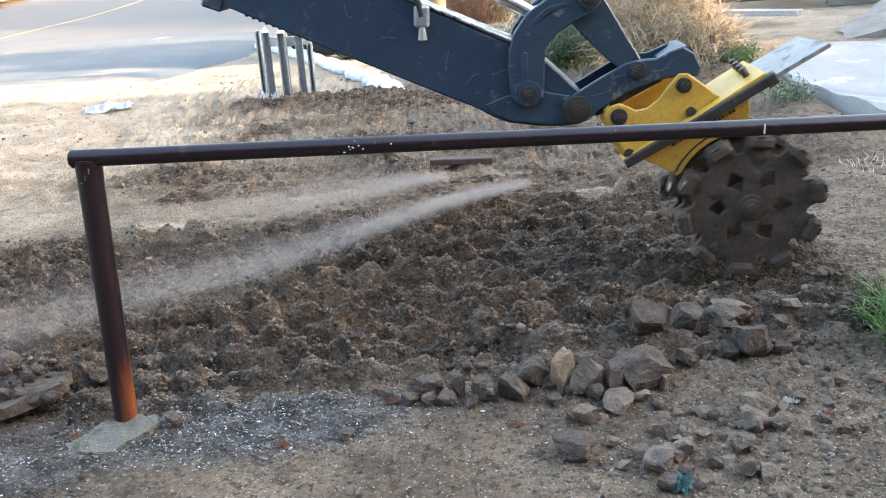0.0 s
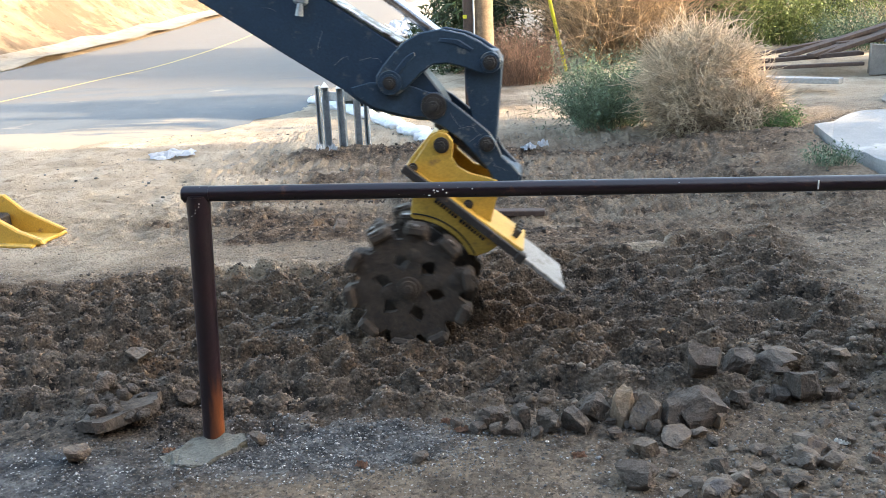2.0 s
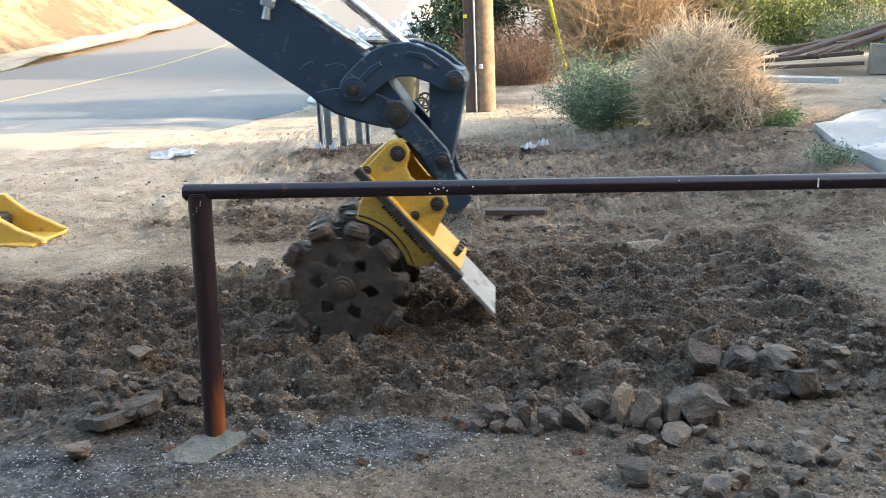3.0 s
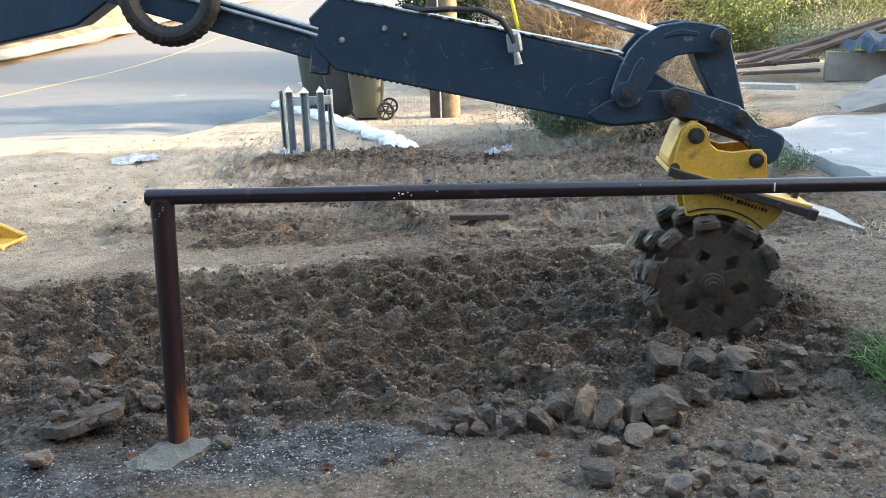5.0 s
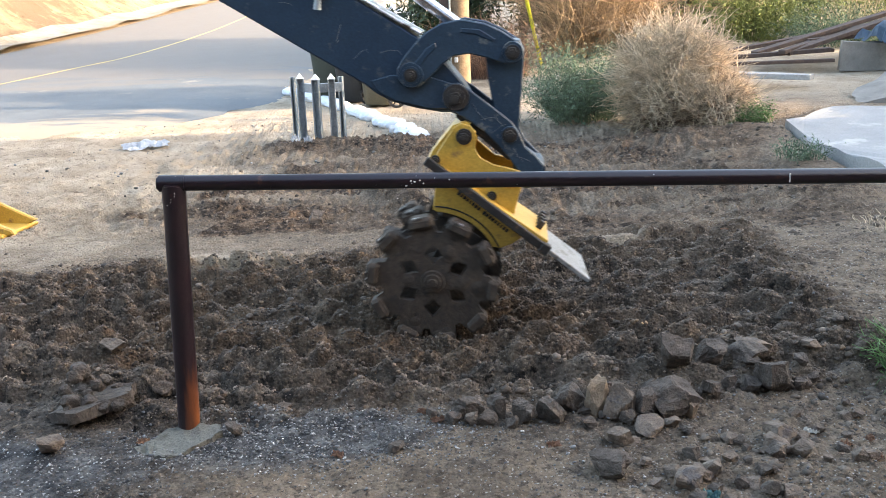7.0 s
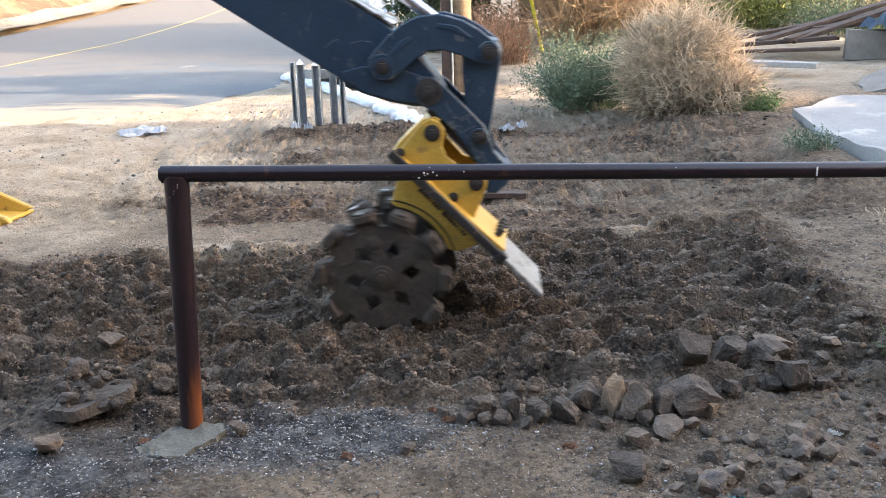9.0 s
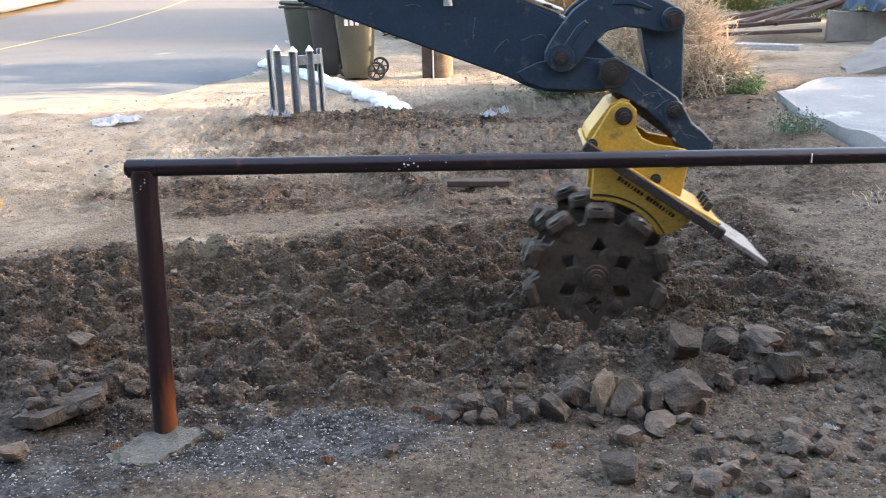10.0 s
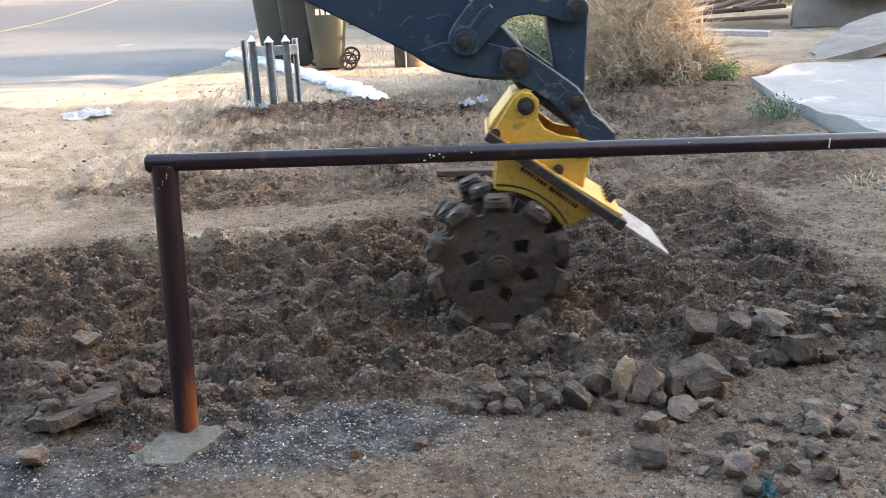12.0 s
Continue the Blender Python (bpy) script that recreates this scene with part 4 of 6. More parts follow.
# ---- the pipe rail ----
def pipe_rail():
    rail = thing("pipe_rail", pose(-1.14, 3.082, 0), "maroon painted steel pipe rail with a rusty post", "railing")
    part("post", rod((0, 0, -0.05), (0.055, 0, 1.012), 0.0425, seg=28), POST, rail, "dark maroon pipe post rusting at its foot", True)
    part("top_pipe", rod((0.003, 0, 1.016), (5.2, 0.09, 0.880), 0.0292, seg=28), PIPE, rail, "dark maroon horizontal pipe", True)
    part("elbow_cap", rod((-0.003, 0, 1.015), (0.107, 0.002, 1.012), 0.0318, seg=28, bevel=0.008), PIPE, rail, "", True)
    part("collar", rod((0.051, 0, 0.935), (0.055, 0, 1.012), 0.0440, seg=28, bevel=0.005), PIPE, rail, "", True)
    part("weld_chip", box(0.006, 0.003, 0.034, (2.356, 0.0115, 0.955), None, 0.001), WHITECHIP, rail, "pale chipped weld")
    rng = random.Random(3)
    for i in range(20):
        x = rng.choice((rng.uniform(0.0, 3.4), rng.gauss(0.95, 0.06)))
        a = rng.uniform(20, 165)
        s = rng.uniform(0.0012, 0.0038)
        b = bmesh.new()
        bmesh.ops.create_icosphere(b, subdivisions=1, radius=1)
        b.transform(Matrix.Translation((x, 0.0173 * x - 0.0294 * math.sin(radians(a)), 1.016 - 0.02617 * x + 0.0294 * math.cos(radians(a)))) @ Matrix.Diagonal((s * rng.uniform(0.6, 1.8), s * 0.5, s, 1)))
        part("paint_fleck", b, WHITECHIP, rail)
    for i in range(5):
        b = bmesh.new()
        bmesh.ops.create_icosphere(b, subdivisions=1, radius=1)
        b.transform(Matrix.Translation((0.068 - 0.008 * i + 0.006 * (i % 2), -0.0445, 0.985 - 0.011 * i)) @ Matrix.Diagonal((0.0022, 0.0015, 0.0035 - 0.0005 * i, 1)))
        part("paint_fleck", b, WHITECHIP, rail)


pipe_rail()


# ---- motion of the arm ----
# seconds, swing, tip pin out and up, pitch of the dipper, pitch of the coupler
ARM = [
    (0.0, -5.23, 5.278, 0.855, -21.2, 31.7), (0.5, -5.22, 5.045, 0.918, -25.6, 18.6), (1.0, -5.38, 4.857, 1.070, -26.5, -0.7), (1.5, -5.59, 4.660, 1.166, -26.2, -19.5),
    (2.0, -5.95, 4.306, 1.172, -29.6, -37.0), (2.5, -6.21, 3.890, 1.140, -34.5, -48.8), (3.0, -6.18, 4.122, 1.134, -31.9, -46.9), (3.2, -6.13, 4.327, 1.145, -30.7, -43.6),
    (4.8, -5.78, 5.551, 1.176, -9.9, -24.9), (5.0, -5.77, 5.632, 1.177, -9.0, -15.9), (5.5, -5.95, 5.494, 1.138, -13.4, -8.8), (6.0, -6.03, 5.247, 1.163, -17.1, -23.3),
    (6.5, -6.09, 4.944, 1.168, -21.5, -29.4), (7.0, -6.36, 4.527, 1.173, -27.4, -35.6), (7.5, -6.51, 4.094, 1.173, -31.0, -40.2), (7.7, -6.53, 3.884, 1.173, -34.0, -42.3),
    (8.3, -6.65, 3.590, 1.150, -37.0, -46.5), (9.3, -6.89, 4.710, 1.151, -25.1, -39.8), (9.5, -7.10, 4.848, 1.150, -24.0, -37.9), (10.0, -7.12, 5.247, 1.158, -17.2, -31.5), (10.5, -7.17, 5.540, 1.172, -10.7, -25.8),
    (11.0, -7.39, 5.425, 1.164, -13.7, -21.5), (11.5, -7.45, 5.149, 1.169, -19.6, -25.6), (12.0, -7.59, 4.783, 1.168, -24.6, -32.8),
]
SLIP = [(0, -13), (1.2, -16), (2.5, -14.5), (3.0, -0.5), (5.0, 0), (7.5, 6), (9.5, 4), (12, 5.5)]


def smooth_at(rows, t):
    """Cubic through the rows, with slopes that don't overshoot at turning points."""
    ts = np.array([r[0] for r in rows], float)
    vs = np.array([r[1:] for r in rows], float)
    d = np.diff(vs, axis=0) / np.diff(ts)[:, None]
    m = np.zeros_like(vs)
    m[0], m[-1] = d[0], d[-1]
    w = np.diff(ts)
    for i in range(1, len(ts) - 1):
        a, b = d[i - 1], d[i]
        m[i] = np.where(a * b > 0, (w[i - 1] + w[i]) * 1.5 * a * b / np.where(a * b > 0, (2 * w[i] + w[i - 1]) * 0.5 * b + (w[i] + 2 * w[i - 1]) * 0.5 * a, 1), (a * w[i] + b * w[i - 1]) / (w[i] + w[i - 1]) * 0.6)
    i = int(np.clip(np.searchsorted(ts, t) - 1, 0, len(ts) - 2))
    h = ts[i + 1] - ts[i]
    u = (t - ts[i]) / h
    return (2 * u**3 - 3 * u**2 + 1) * vs[i] + (u**3 - 2 * u**2 + u) * h * m[i] + (-2 * u**3 + 3 * u**2) * vs[i + 1] + (u**3 - u**2) * h * m[i + 1]


def arm_poses(t):
    psi, u, v, al, be = smooth_at(ARM, t)
    tip = np.array([u, v])

    def way(a):
        return np.array([math.cos(radians(a)), math.sin(radians(a))])

    def at(p, a):
        return pose(p[0] * math.cos(radians(psi)), p[0] * math.sin(radians(psi)), p[1], 0, -a, psi)

    p1, p4 = tip - ARM_12 * way(al), tip + PIN4 * way(be)
    d = p4 - p1
    L = np.linalg.norm(d)
    x = (ROCKER**2 - LINK**2 + L * L) / (2 * L)
    e = d / L
    p3 = p1 + x * e + math.sqrt(max(ROCKER**2 - x * x, 0)) * np.array([-e[1], e[0]])
    ra, la = (math.degrees(math.atan2(*(q - p)[::-1])) for p, q in ((p1, p3), (p3, p4)))
    hub = tip + HUB[0] * way(be) + HUB[1] * way(be + 90)
    slip = np.interp(t, [r[0] for r in SLIP], [r[1] for r in SLIP])
    turn = slip - 29.25 - math.degrees(hub[0] / 0.3775)
    eye_ = p1 + 0.30 * way(ra) + 0.125 * way(ra + 90)
    c = eye_ - (tip - 1.45 * way(al) + 0.50 * way(al + 90))
    ca = math.degrees(math.atan2(c[1], c[0]))
    return dict(dip=at(tip, al), rock=at(p1, ra), link=at(p3, la), cpl=at(tip, be), head=at(tip, be), wheel=at(hub, turn), cyl=at(eye_ - 0.94 * way(ca), ca))


def motions():
    times = [i / 10 for i in range(121)]
    for key, ob in HOE.items():
        walk(ob, [(t, arm_poses(t)[key]) for t in times])
    walk(MIST, [(0, pose(0.72, 5.62, 0.06, 0, 0, 38)), (0.25, pose(0.40, 4.35, 0.06, 0, 0, 18)), (0.5, pose(0.78, 4.05, 0.06, 0, 0, 14)), (0.75, pose(0.55, 4.10, 0.04, 0, 0, 12)), (1.0, pose(-0.9, 4.2, 0.0, 0, 0, 6)),
                (1.5, pose(-3.6, 4.2, -0.1, 0, 0, 4)), (2.2, pose(-7.5, 4.1, -0.3, 0, 0, 4)), (12, pose(-9.0, 4.0, -0.6, 0, 0, 4))])
    walk(WISP, [(0, pose(0.2, 5.9, 0.04, 0, 0, 22)), (0.5, pose(0.1, 4.25, 0.04, 0, 0, 14)), (1.0, pose(-0.35, 4.25, 0.03, 0, 0, 3)), (1.5, pose(-2.6, 4.3, -0.06, 0, 0, 3)), (2.2, pose(-7.0, 4.2, -0.3, 0, 0, 3)), (12, pose(-9.0, 4.2, -0.6, 0, 0, 3))])


# ---- what shades the lot: plain unseen house, fence, trees added on the sunny side ----
def house():
    ho = thing("house", pose(11.5, -1.2, 0), "unseen dark house block added to shade the lot", "house")
    b = box(6.0, 17.0, 4.4, (3.0, 0, 2.2))
    part("wall", b, DARKPLANK, ho)
    b = bmesh.new()
    vs = [b.verts.new(v) for v in ((-0.5, -9, 4.4), (6.5, -9, 4.4), (6.5, 9, 4.4), (-0.5, 9, 4.4), (3, -9, 6.0), (3, 9, 6.0))]
    for f in ((0, 1, 4), (2, 3, 5), (0, 4, 5, 3), (1, 2, 5, 4), (0, 3, 2, 1)):
        b.faces.new([vs[i] for i in f])
    part("roof", b, DARKPLANK, ho)


house()


# Unseen fence, added so its shadow covers the lot's right side.
def fence():
    fe = thing("shade_fence", pose(9.7, 0, 0), "unseen dark board fence added to shade the lot", "fence")
    for i in range(54):
        y = 6.9 + 0.155 * i
        part("board", box(0.03, 0.15, 1.5, (0, y, at_ground(9.7, y) + 0.7), None, 0.004), DARKPLANK, fe)
    for z in (0.45, 1.15):
        part("crossbar", box(0.05, 8.4, 0.09, (0.042, 11.0, at_ground(9.7, 11.0) + z), None, 0.004), DARKPLANK, fe)


fence()
# Unseen wall, added to cut sky light on sides that face the camera.
b = box(40.0, 0.3, 6.4, (0, 0, 3.2))
tagged(part("wall_south", b, DARKPLANK), "unseen dark wall added behind the camera to block sky light", "wall", kind="structure").matrix_basis = pose(-2.0, -3.4, 0)


# ---- scattered soil, gravel ----
def lump(rng, squash=0.7, sub=1, cut=3):
    """Verts and faces of one angular stone of about unit size."""
    b = bmesh.new()
    if sub:
        bmesh.ops.create_icosphere(b, subdivisions=sub, radius=0.5)
    else:
        bmesh.ops.create_cone(b, cap_ends=False, segments=4, radius1=0.5, radius2=0, depth=0.5)
    planes = [(Vector((rng.gauss(0, 1), rng.gauss(0, 1), rng.gauss(0, 1))).normalized(), rng.uniform(0.12, 0.34)) for _ in range(cut)]
    for v in b.verts:
        v.co *= rng.uniform(0.72, 1.28)
        for n, d in planes:
            k = v.co.dot(n)
            if k > d:
                v.co -= n * (k - d)
        v.co.z *= squash
    b.verts.ensure_lookup_table()
    out = [tuple(v.co) for v in b.verts], [tuple(q.index for q in f.verts) for f in b.faces]
    b.free()
    return out


def scatter(name, places, material, label, category, seed, squash=0.7, sub=1):
    """Many small stones in one object; places are rows of x, y, z, size."""
    rng = random.Random(seed)
    kinds = [lump(rng, squash, sub) for _ in range(9)]
    rs = np.random.RandomState(seed)
    vs, fs, base = [], [], 0
    which = rs.randint(0, 9, len(places))
    for k, (v, f) in enumerate(kinds):
        sel = places[which == k]
        v, f = np.array(v), np.array(f)
        a = rs.uniform(0, 2 * math.pi, len(sel))
        c, s = np.cos(a)[:, None], np.sin(a)[:, None]
        st = rs.uniform(0.7, 1.3, (len(sel), 3))
        p = v[None] * st[:, None, :] * sel[:, 3][:, None, None]
        q = np.stack([p[..., 0] * c - p[..., 1] * s, p[..., 0] * s + p[..., 1] * c, p[..., 2]], -1) + sel[:, None, :3]
        vs.append(q.reshape(-1, 3))
        fs.append((f[None] + (np.arange(len(sel)) * len(v))[:, None, None]).reshape(-1, 3) + base)
        base += len(sel) * len(v)
    return soup(name, np.concatenate(vs), np.concatenate(fs), material, None, label, category)


def soup(name, v, f, material, parent=None, label="", category="", smooth=False, kind="stuff"):
    """A mesh from arrays of vertices and equal-sized faces."""
    n = f.shape[1]
    me = bpy.data.meshes.new(name)
    me.vertices.add(len(v))
    me.vertices.foreach_set("co", np.asarray(v, float).ravel())
    me.loops.add(f.size)
    me.loops.foreach_set("vertex_index", f.ravel().astype(np.int32))
    me.polygons.add(len(f))
    me.polygons.foreach_set("loop_start", np.arange(0, f.size, n))
    if smooth:
        me.polygons.foreach_set("use_smooth", np.ones(len(f), bool))
    me.update()
    me.materials.append(material)
    ob = new(name, me)
    ob.parent = parent
    return tagged(ob, label, category, kind=kind)


RS = np.random.RandomState(12)


def sprinkle(n, x0, x1, y0, y1, keep, lo, hi, sink=0.15, power=3.0):
    x, y = RS.uniform(x0, x1, n), RS.uniform(y0, y1, n)
    ok = RS.uniform(0, 1, n) < keep(x, y)
    x, y = x[ok], y[ok]
    s = lo + (hi - lo) * RS.uniform(0, 1, len(x)) ** power
    return np.stack([x, y, height(x, y) + s * (0.35 - sink), s], 1)


scatter("soil_clods", np.concatenate([
    sprinkle(4500, -3.0, 2.5, 3.0, 5.7, lambda x, y: soil(x, y) * (0.15 + 0.72 * (fbm(x, y, 2.6, 3, 7) > 0.08)), 0.02, 0.055, 0.46, 3.0),
    sprinkle(40000, -2.7, 2.4, 3.0, 5.4, lambda x, y: soil(x, y) * (0.35 + 0.6 * (fbm(x, y, 3.6, 3, 17) > -0.05)), 0.008, 0.030, 0.34, 2.6),
    sprinkle(900, -2.2, 0.3, 3.2, 3.5, lambda x, y: 0.5 + 0 * x, 0.008, 0.045, 0.42, 4.0)]), CLOD, "loose dark soil crumbs and clods on the ground", "soil", 5)
scatter("soil_crumbs", np.concatenate([sprinkle(60000, -2.9, 2.4, 2.9, 5.7, lambda x, y: soil(x, y) * (0.35 + 0.65 * (fbm(x, y, 3.1, 3, 8) > -0.05)), 0.004, 0.015, 0.1, 2.0), sprinkle(20000, -2.0, 2.2, 2.2, 3.2, lambda x, y: 0.35 + 0.65 * (fbm(x, y, 3.1, 3, 8) > 0), 0.003, 0.011, 0.1, 2.0), sprinkle(13000, -2.6, 3.0, 5.2, 8.8, lambda x, y: 0.1 + 0.5 * (fbm(x, y, 2.1, 3, 18) > 0), 0.006, 0.022, 0.1, 2.0)]), CRUMB, "fine pale crumbs of soil over the ground", "soil", 25, 0.8, 0)
scatter("pale_chips", np.concatenate([sprinkle(1500, -0.4, 2.4, 2.2, 3.3, lambda x, y: 0.35 + 0.6 * (fbm(x, y, 2.5, 3, 28) > 0), 0.004, 0.020, 0.1, 3.0), sprinkle(700, 1.2, 2.8, 3.3, 5.2, lambda x, y: 0.5 + 0 * x, 0.004, 0.022, 0.1, 3.0)]), GRAVEL, "pale stone chips strewn over the earth", "gravel", 35)
scatter("dry_clods", np.concatenate([sprinkle(6500, -2.2, 3.6, 5.4, 9.6, lambda x, y: 0.75 * (fbm(x, y, 1.6, 3, 77) > 0.08) + 0.05, 0.008, 0.06, 0.36, 3.5), sprinkle(500, -4.5, -2.0, 4.8, 10.0, lambda x, y: 0.4 + 0 * x, 0.008, 0.03, 0.3),
    sprinkle(7500, 0.1, 2.4, 2.2, 3.9, lambda x, y: 0.12 + 0.88 * step(x - 0.4 * (y - 2.3) + 0.5 * fbm(x, y, 2.0, 3, 79), 0.55, 1.0), 0.005, 0.052, 0.46, 6.0)]), TANCLOD, "dry brown clods scattered over the dirt", "soil", 15)
scatter("gravel", np.concatenate([
    sprinkle(7000, -1.6, 0.35, 2.7, 3.3, lambda x, y: 1 - step(np.hypot((x + 0.65) / 0.95, (y - 3.0) / 0.3), 0.5, 1.1), 0.004, 0.018),
    sprinkle(2600, -2.3, -1.1, 2.4, 3.1, lambda x, y: 0.55 + 0 * x, 0.004, 0.018),
    sprinkle(2600, -1.2, 1.9, 2.2, 2.95, lambda x, y: 0.5 + 0 * x, 0.003, 0.014),
    sprinkle(900, -1.5, 2.5, 3.3, 5.6, lambda x, y: 0.5 + 0 * x, 0.005, 0.014, 0.0),
    sprinkle(1600, -4.5, 3.5, 7.5, 12, lambda x, y: 0.5 + 0 * x, 0.01, 0.04)]), GRAVEL, "pale grey ash gravel and stone chips", "gravel", 6)


# ---- rubble ----
def stone(name, x, y, w, h, material, label, seed, depth=0.85, lift=0.0, tilt=0.0, group="rubble along the soil's edge", cut=6, category="stone", rounded=0.22):
    rng = random.Random(seed)
    b = bmesh.new()
    bmesh.ops.create_cube(b, size=0.8)
    bmesh.ops.subdivide_edges(b, edges=list(b.edges), cuts=7, use_grid_fill=True)
    planes = [(Vector((rng.gauss(0, 1), rng.gauss(0, 1), rng.gauss(0, 0.8))).normalized(), rng.uniform(0.25, 0.37)) for _ in range(cut + 2)]
    skew = Matrix.Rotation(rng.uniform(-0.5, 0.5), 3, "X") @ Matrix.Rotation(rng.uniform(-0.5, 0.5), 3, "Y") @ Matrix.Rotation(rng.uniform(0, 3), 3, "Z")
    for v in b.verts:
        v.co = v.co.lerp(v.co.normalized() * 0.5, rounded)
        for n, d in planes:
            k = v.co.dot(n)
            if k > d:
                v.co -= n * (k - d)
        v.co += v.co.normalized() * (0.06 * noise.noise(v.co * 3 + Vector((seed, 0, 0))) + 0.035 * noise.noise(v.co * 8 + Vector((0, seed, 0))) + 0.03 * noise.noise(v.co * 23 + Vector((seed, seed, 0))))
        v.co = skew @ v.co
    lo = [min(v.co[i] for v in b.verts) for i in range(3)]
    hi = [max(v.co[i] for v in b.verts) for i in range(3)]
    size = (w, w * depth, h)
    for v in b.verts:
        for i in range(3):
            v.co[i] = (v.co[i] - lo[i]) / (hi[i] - lo[i]) * size[i] - (size[i] / 2 if i < 2 else 0)
    ob = part(name, b, material)
    ob.matrix_basis = pose(x, y, at_ground(x, y) - 0.10 * h + lift, 0, tilt, rng.uniform(-25, 25))
    return tagged(ob, label, category, group)


RUBBLE = [
    (-0.01, 3.14, 0.13, 0.07), (0.10, 3.10, 0.075, 0.08), (-0.05, 3.10, 0.055, 0.05), (0.0, 3.05, 0.06, 0.04), (0.21, 3.06, 0.10, 0.08), (0.16, 3.01, 0.052, 0.045),
    (0.32, 3.07, 0.12, 0.08), (0.30, 3.14, 0.07, 0.05), (0.39, 3.15, 0.12, 0.09), (0.46, 3.01, 0.05, 0.035), (0.62, 3.03, 0.065, 0.05), (0.71, 3.07, 0.105, 0.10),
    (0.81, 3.11, 0.21, 0.12), (0.92, 3.36, 0.17, 0.13), (1.07, 3.41, 0.13, 0.10), (1.19, 3.25, 0.085, 0.07), (1.29, 3.24, 0.15, 0.13), (1.09, 3.23, 0.063, 0.06),
    (1.0, 3.17, 0.07, 0.065), (1.74, 3.57, 0.075, 0.06), (1.44, 3.34, 0.06, 0.04), (-0.16, 3.12, 0.05, 0.035), (0.02, 3.18, 0.07, 0.05), (0.55, 3.22, 0.08, 0.06), (0.78, 3.28, 0.09, 0.06), (1.36, 3.44, 0.08, 0.06),
]
for i, (x, y, w, h) in enumerate(RUBBLE):
    stone("asphalt_lump", x, y, w * 1.06, h * 1.3, STONE_DARK, "dark broken lump of old asphalt", 100 + i)
_rng = random.Random(17)
for i in range(26):
    x = _rng.uniform(-0.12, 1.55)
    y = 3.03 + 0.05 * x + 0.20 * max(0, x - 0.6) + _rng.uniform(-0.02, 0.13)
    w = _rng.uniform(0.035, 0.085)
    stone("asphalt_lump", x, y, w, w * _rng.uniform(0.6, 0.9), STONE_DARK, "small dark crumb of broken asphalt", 400 + i)
stone("upright_stone", 0.495, 3.10, 0.10, 0.19, STONE_TAN, "tan stone standing on end in the rubble", 41, 0.6, 0.005, 8, cut=4)
stone("purple_grey_stone", 0.605, 3.08, 0.15, 0.165, STONE_GREY, "angular purplish grey stone leaning in the rubble", 42, 0.6, 0, -10)
stone("brown_stone", 0.885, 3.05, 0.07, 0.095, STONE_TAN, "small brown stone beside dark rubble", 43, 0.7)
for i, (x, y, w, h) in enumerate(((1.23, 3.40, 0.165, 0.085), (1.30, 3.52, 0.185, 0.10), (1.55, 3.50, 0.085, 0.045), (1.58, 3.64, 0.095, 0.05), (1.42, 3.62, 0.10, 0.06), (0.69, 2.95, 0.14, 0.05), (0.47, 2.66, 0.155, 0.10),
                                  (1.16, 2.84, 0.13, 0.085), (0.72, 2.55, 0.115, 0.07), (1.01, 2.60, 0.075, 0.05), (0.96, 2.55, 0.08, 0.04), (0.69, 2.63, 0.07, 0.05), (1.10, 2.73, 0.09, 0.06), (0.97, 2.85, 0.076, 0.045),
                                  (0.59, 2.88, 0.09, 0.03), (0.80, 2.50, 0.06, 0.04), (0.83, 2.44, 0.05, 0.04), (-1.63, 2.93, 0.11, 0.075), (-1.33, 3.40, 0.085, 0.075), (-1.69, 3.84, 0.13, 0.08), (-0.80, 3.32, 0.095, 0.03), (-0.30, 2.86, 0.07, 0.04), (-0.98, 6.19, 0.13, 0.13))):
    stone("grey_stone", x, y, w, h, STONE_GREY if i % 3 else STONE_DARK, "dusty grey-brown stone lying on dirt", 200 + i, group="loose stones on the dirt")


_loose = random.Random(53)
for i in range(44):
    x = _loose.uniform(0.55, 1.75)
    y = _loose.uniform(2.42, 3.02) + 0.25 * max(0, x - 1.0)
    w = 0.035 + 0.075 * _loose.random() ** 2
    stone("small_stone", x, y, w, w * _loose.uniform(0.6, 0.9), (STONE_GREY, STONE_DARK, STONE_GREY)[i % 3], "small dusty brown stone half sunk in dirt", 600 + i, group="loose stones on the dirt")


def slab_outline(name, pts, z0, thick, material, label, category, rough=0.012, seed=1, m=None, kind=""):
    """A broken slab with an uneven edge."""
    rng = random.Random(seed)
    b = bmesh.new()
    loop = []
    for i, p in enumerate(pts):
        q = pts[(i + 1) % len(pts)]
        for k in range(5):
            loop.append((p[0] + (q[0] - p[0]) * k / 5 + rng.uniform(-rough, rough), p[1] + (q[1] - p[1]) * k / 5 + rng.uniform(-rough, rough)))
    f = b.faces.new([b.verts.new((x, y, z0)) for x, y in loop])
    ext = bmesh.ops.extrude_face_region(b, geom=[f])
    for v in ext["geom"]:
        if isinstance(v, bmesh.types.BMVert):
            v.co.z += thick + rng.uniform(-0.1, 0.1) * thick
            v.co.x, v.co.y = v.co.x + rng.uniform(-rough, rough) * 0.6, v.co.y + rng.uniform(-rough, rough) * 0.6
    bmesh.ops.triangulate(b, faces=[f for f in b.faces if len(f.verts) > 4])
    ob = part(name, b, material)
    ob.matrix_basis = m or Matrix()
    return tagged(ob, label, category, kind=kind)


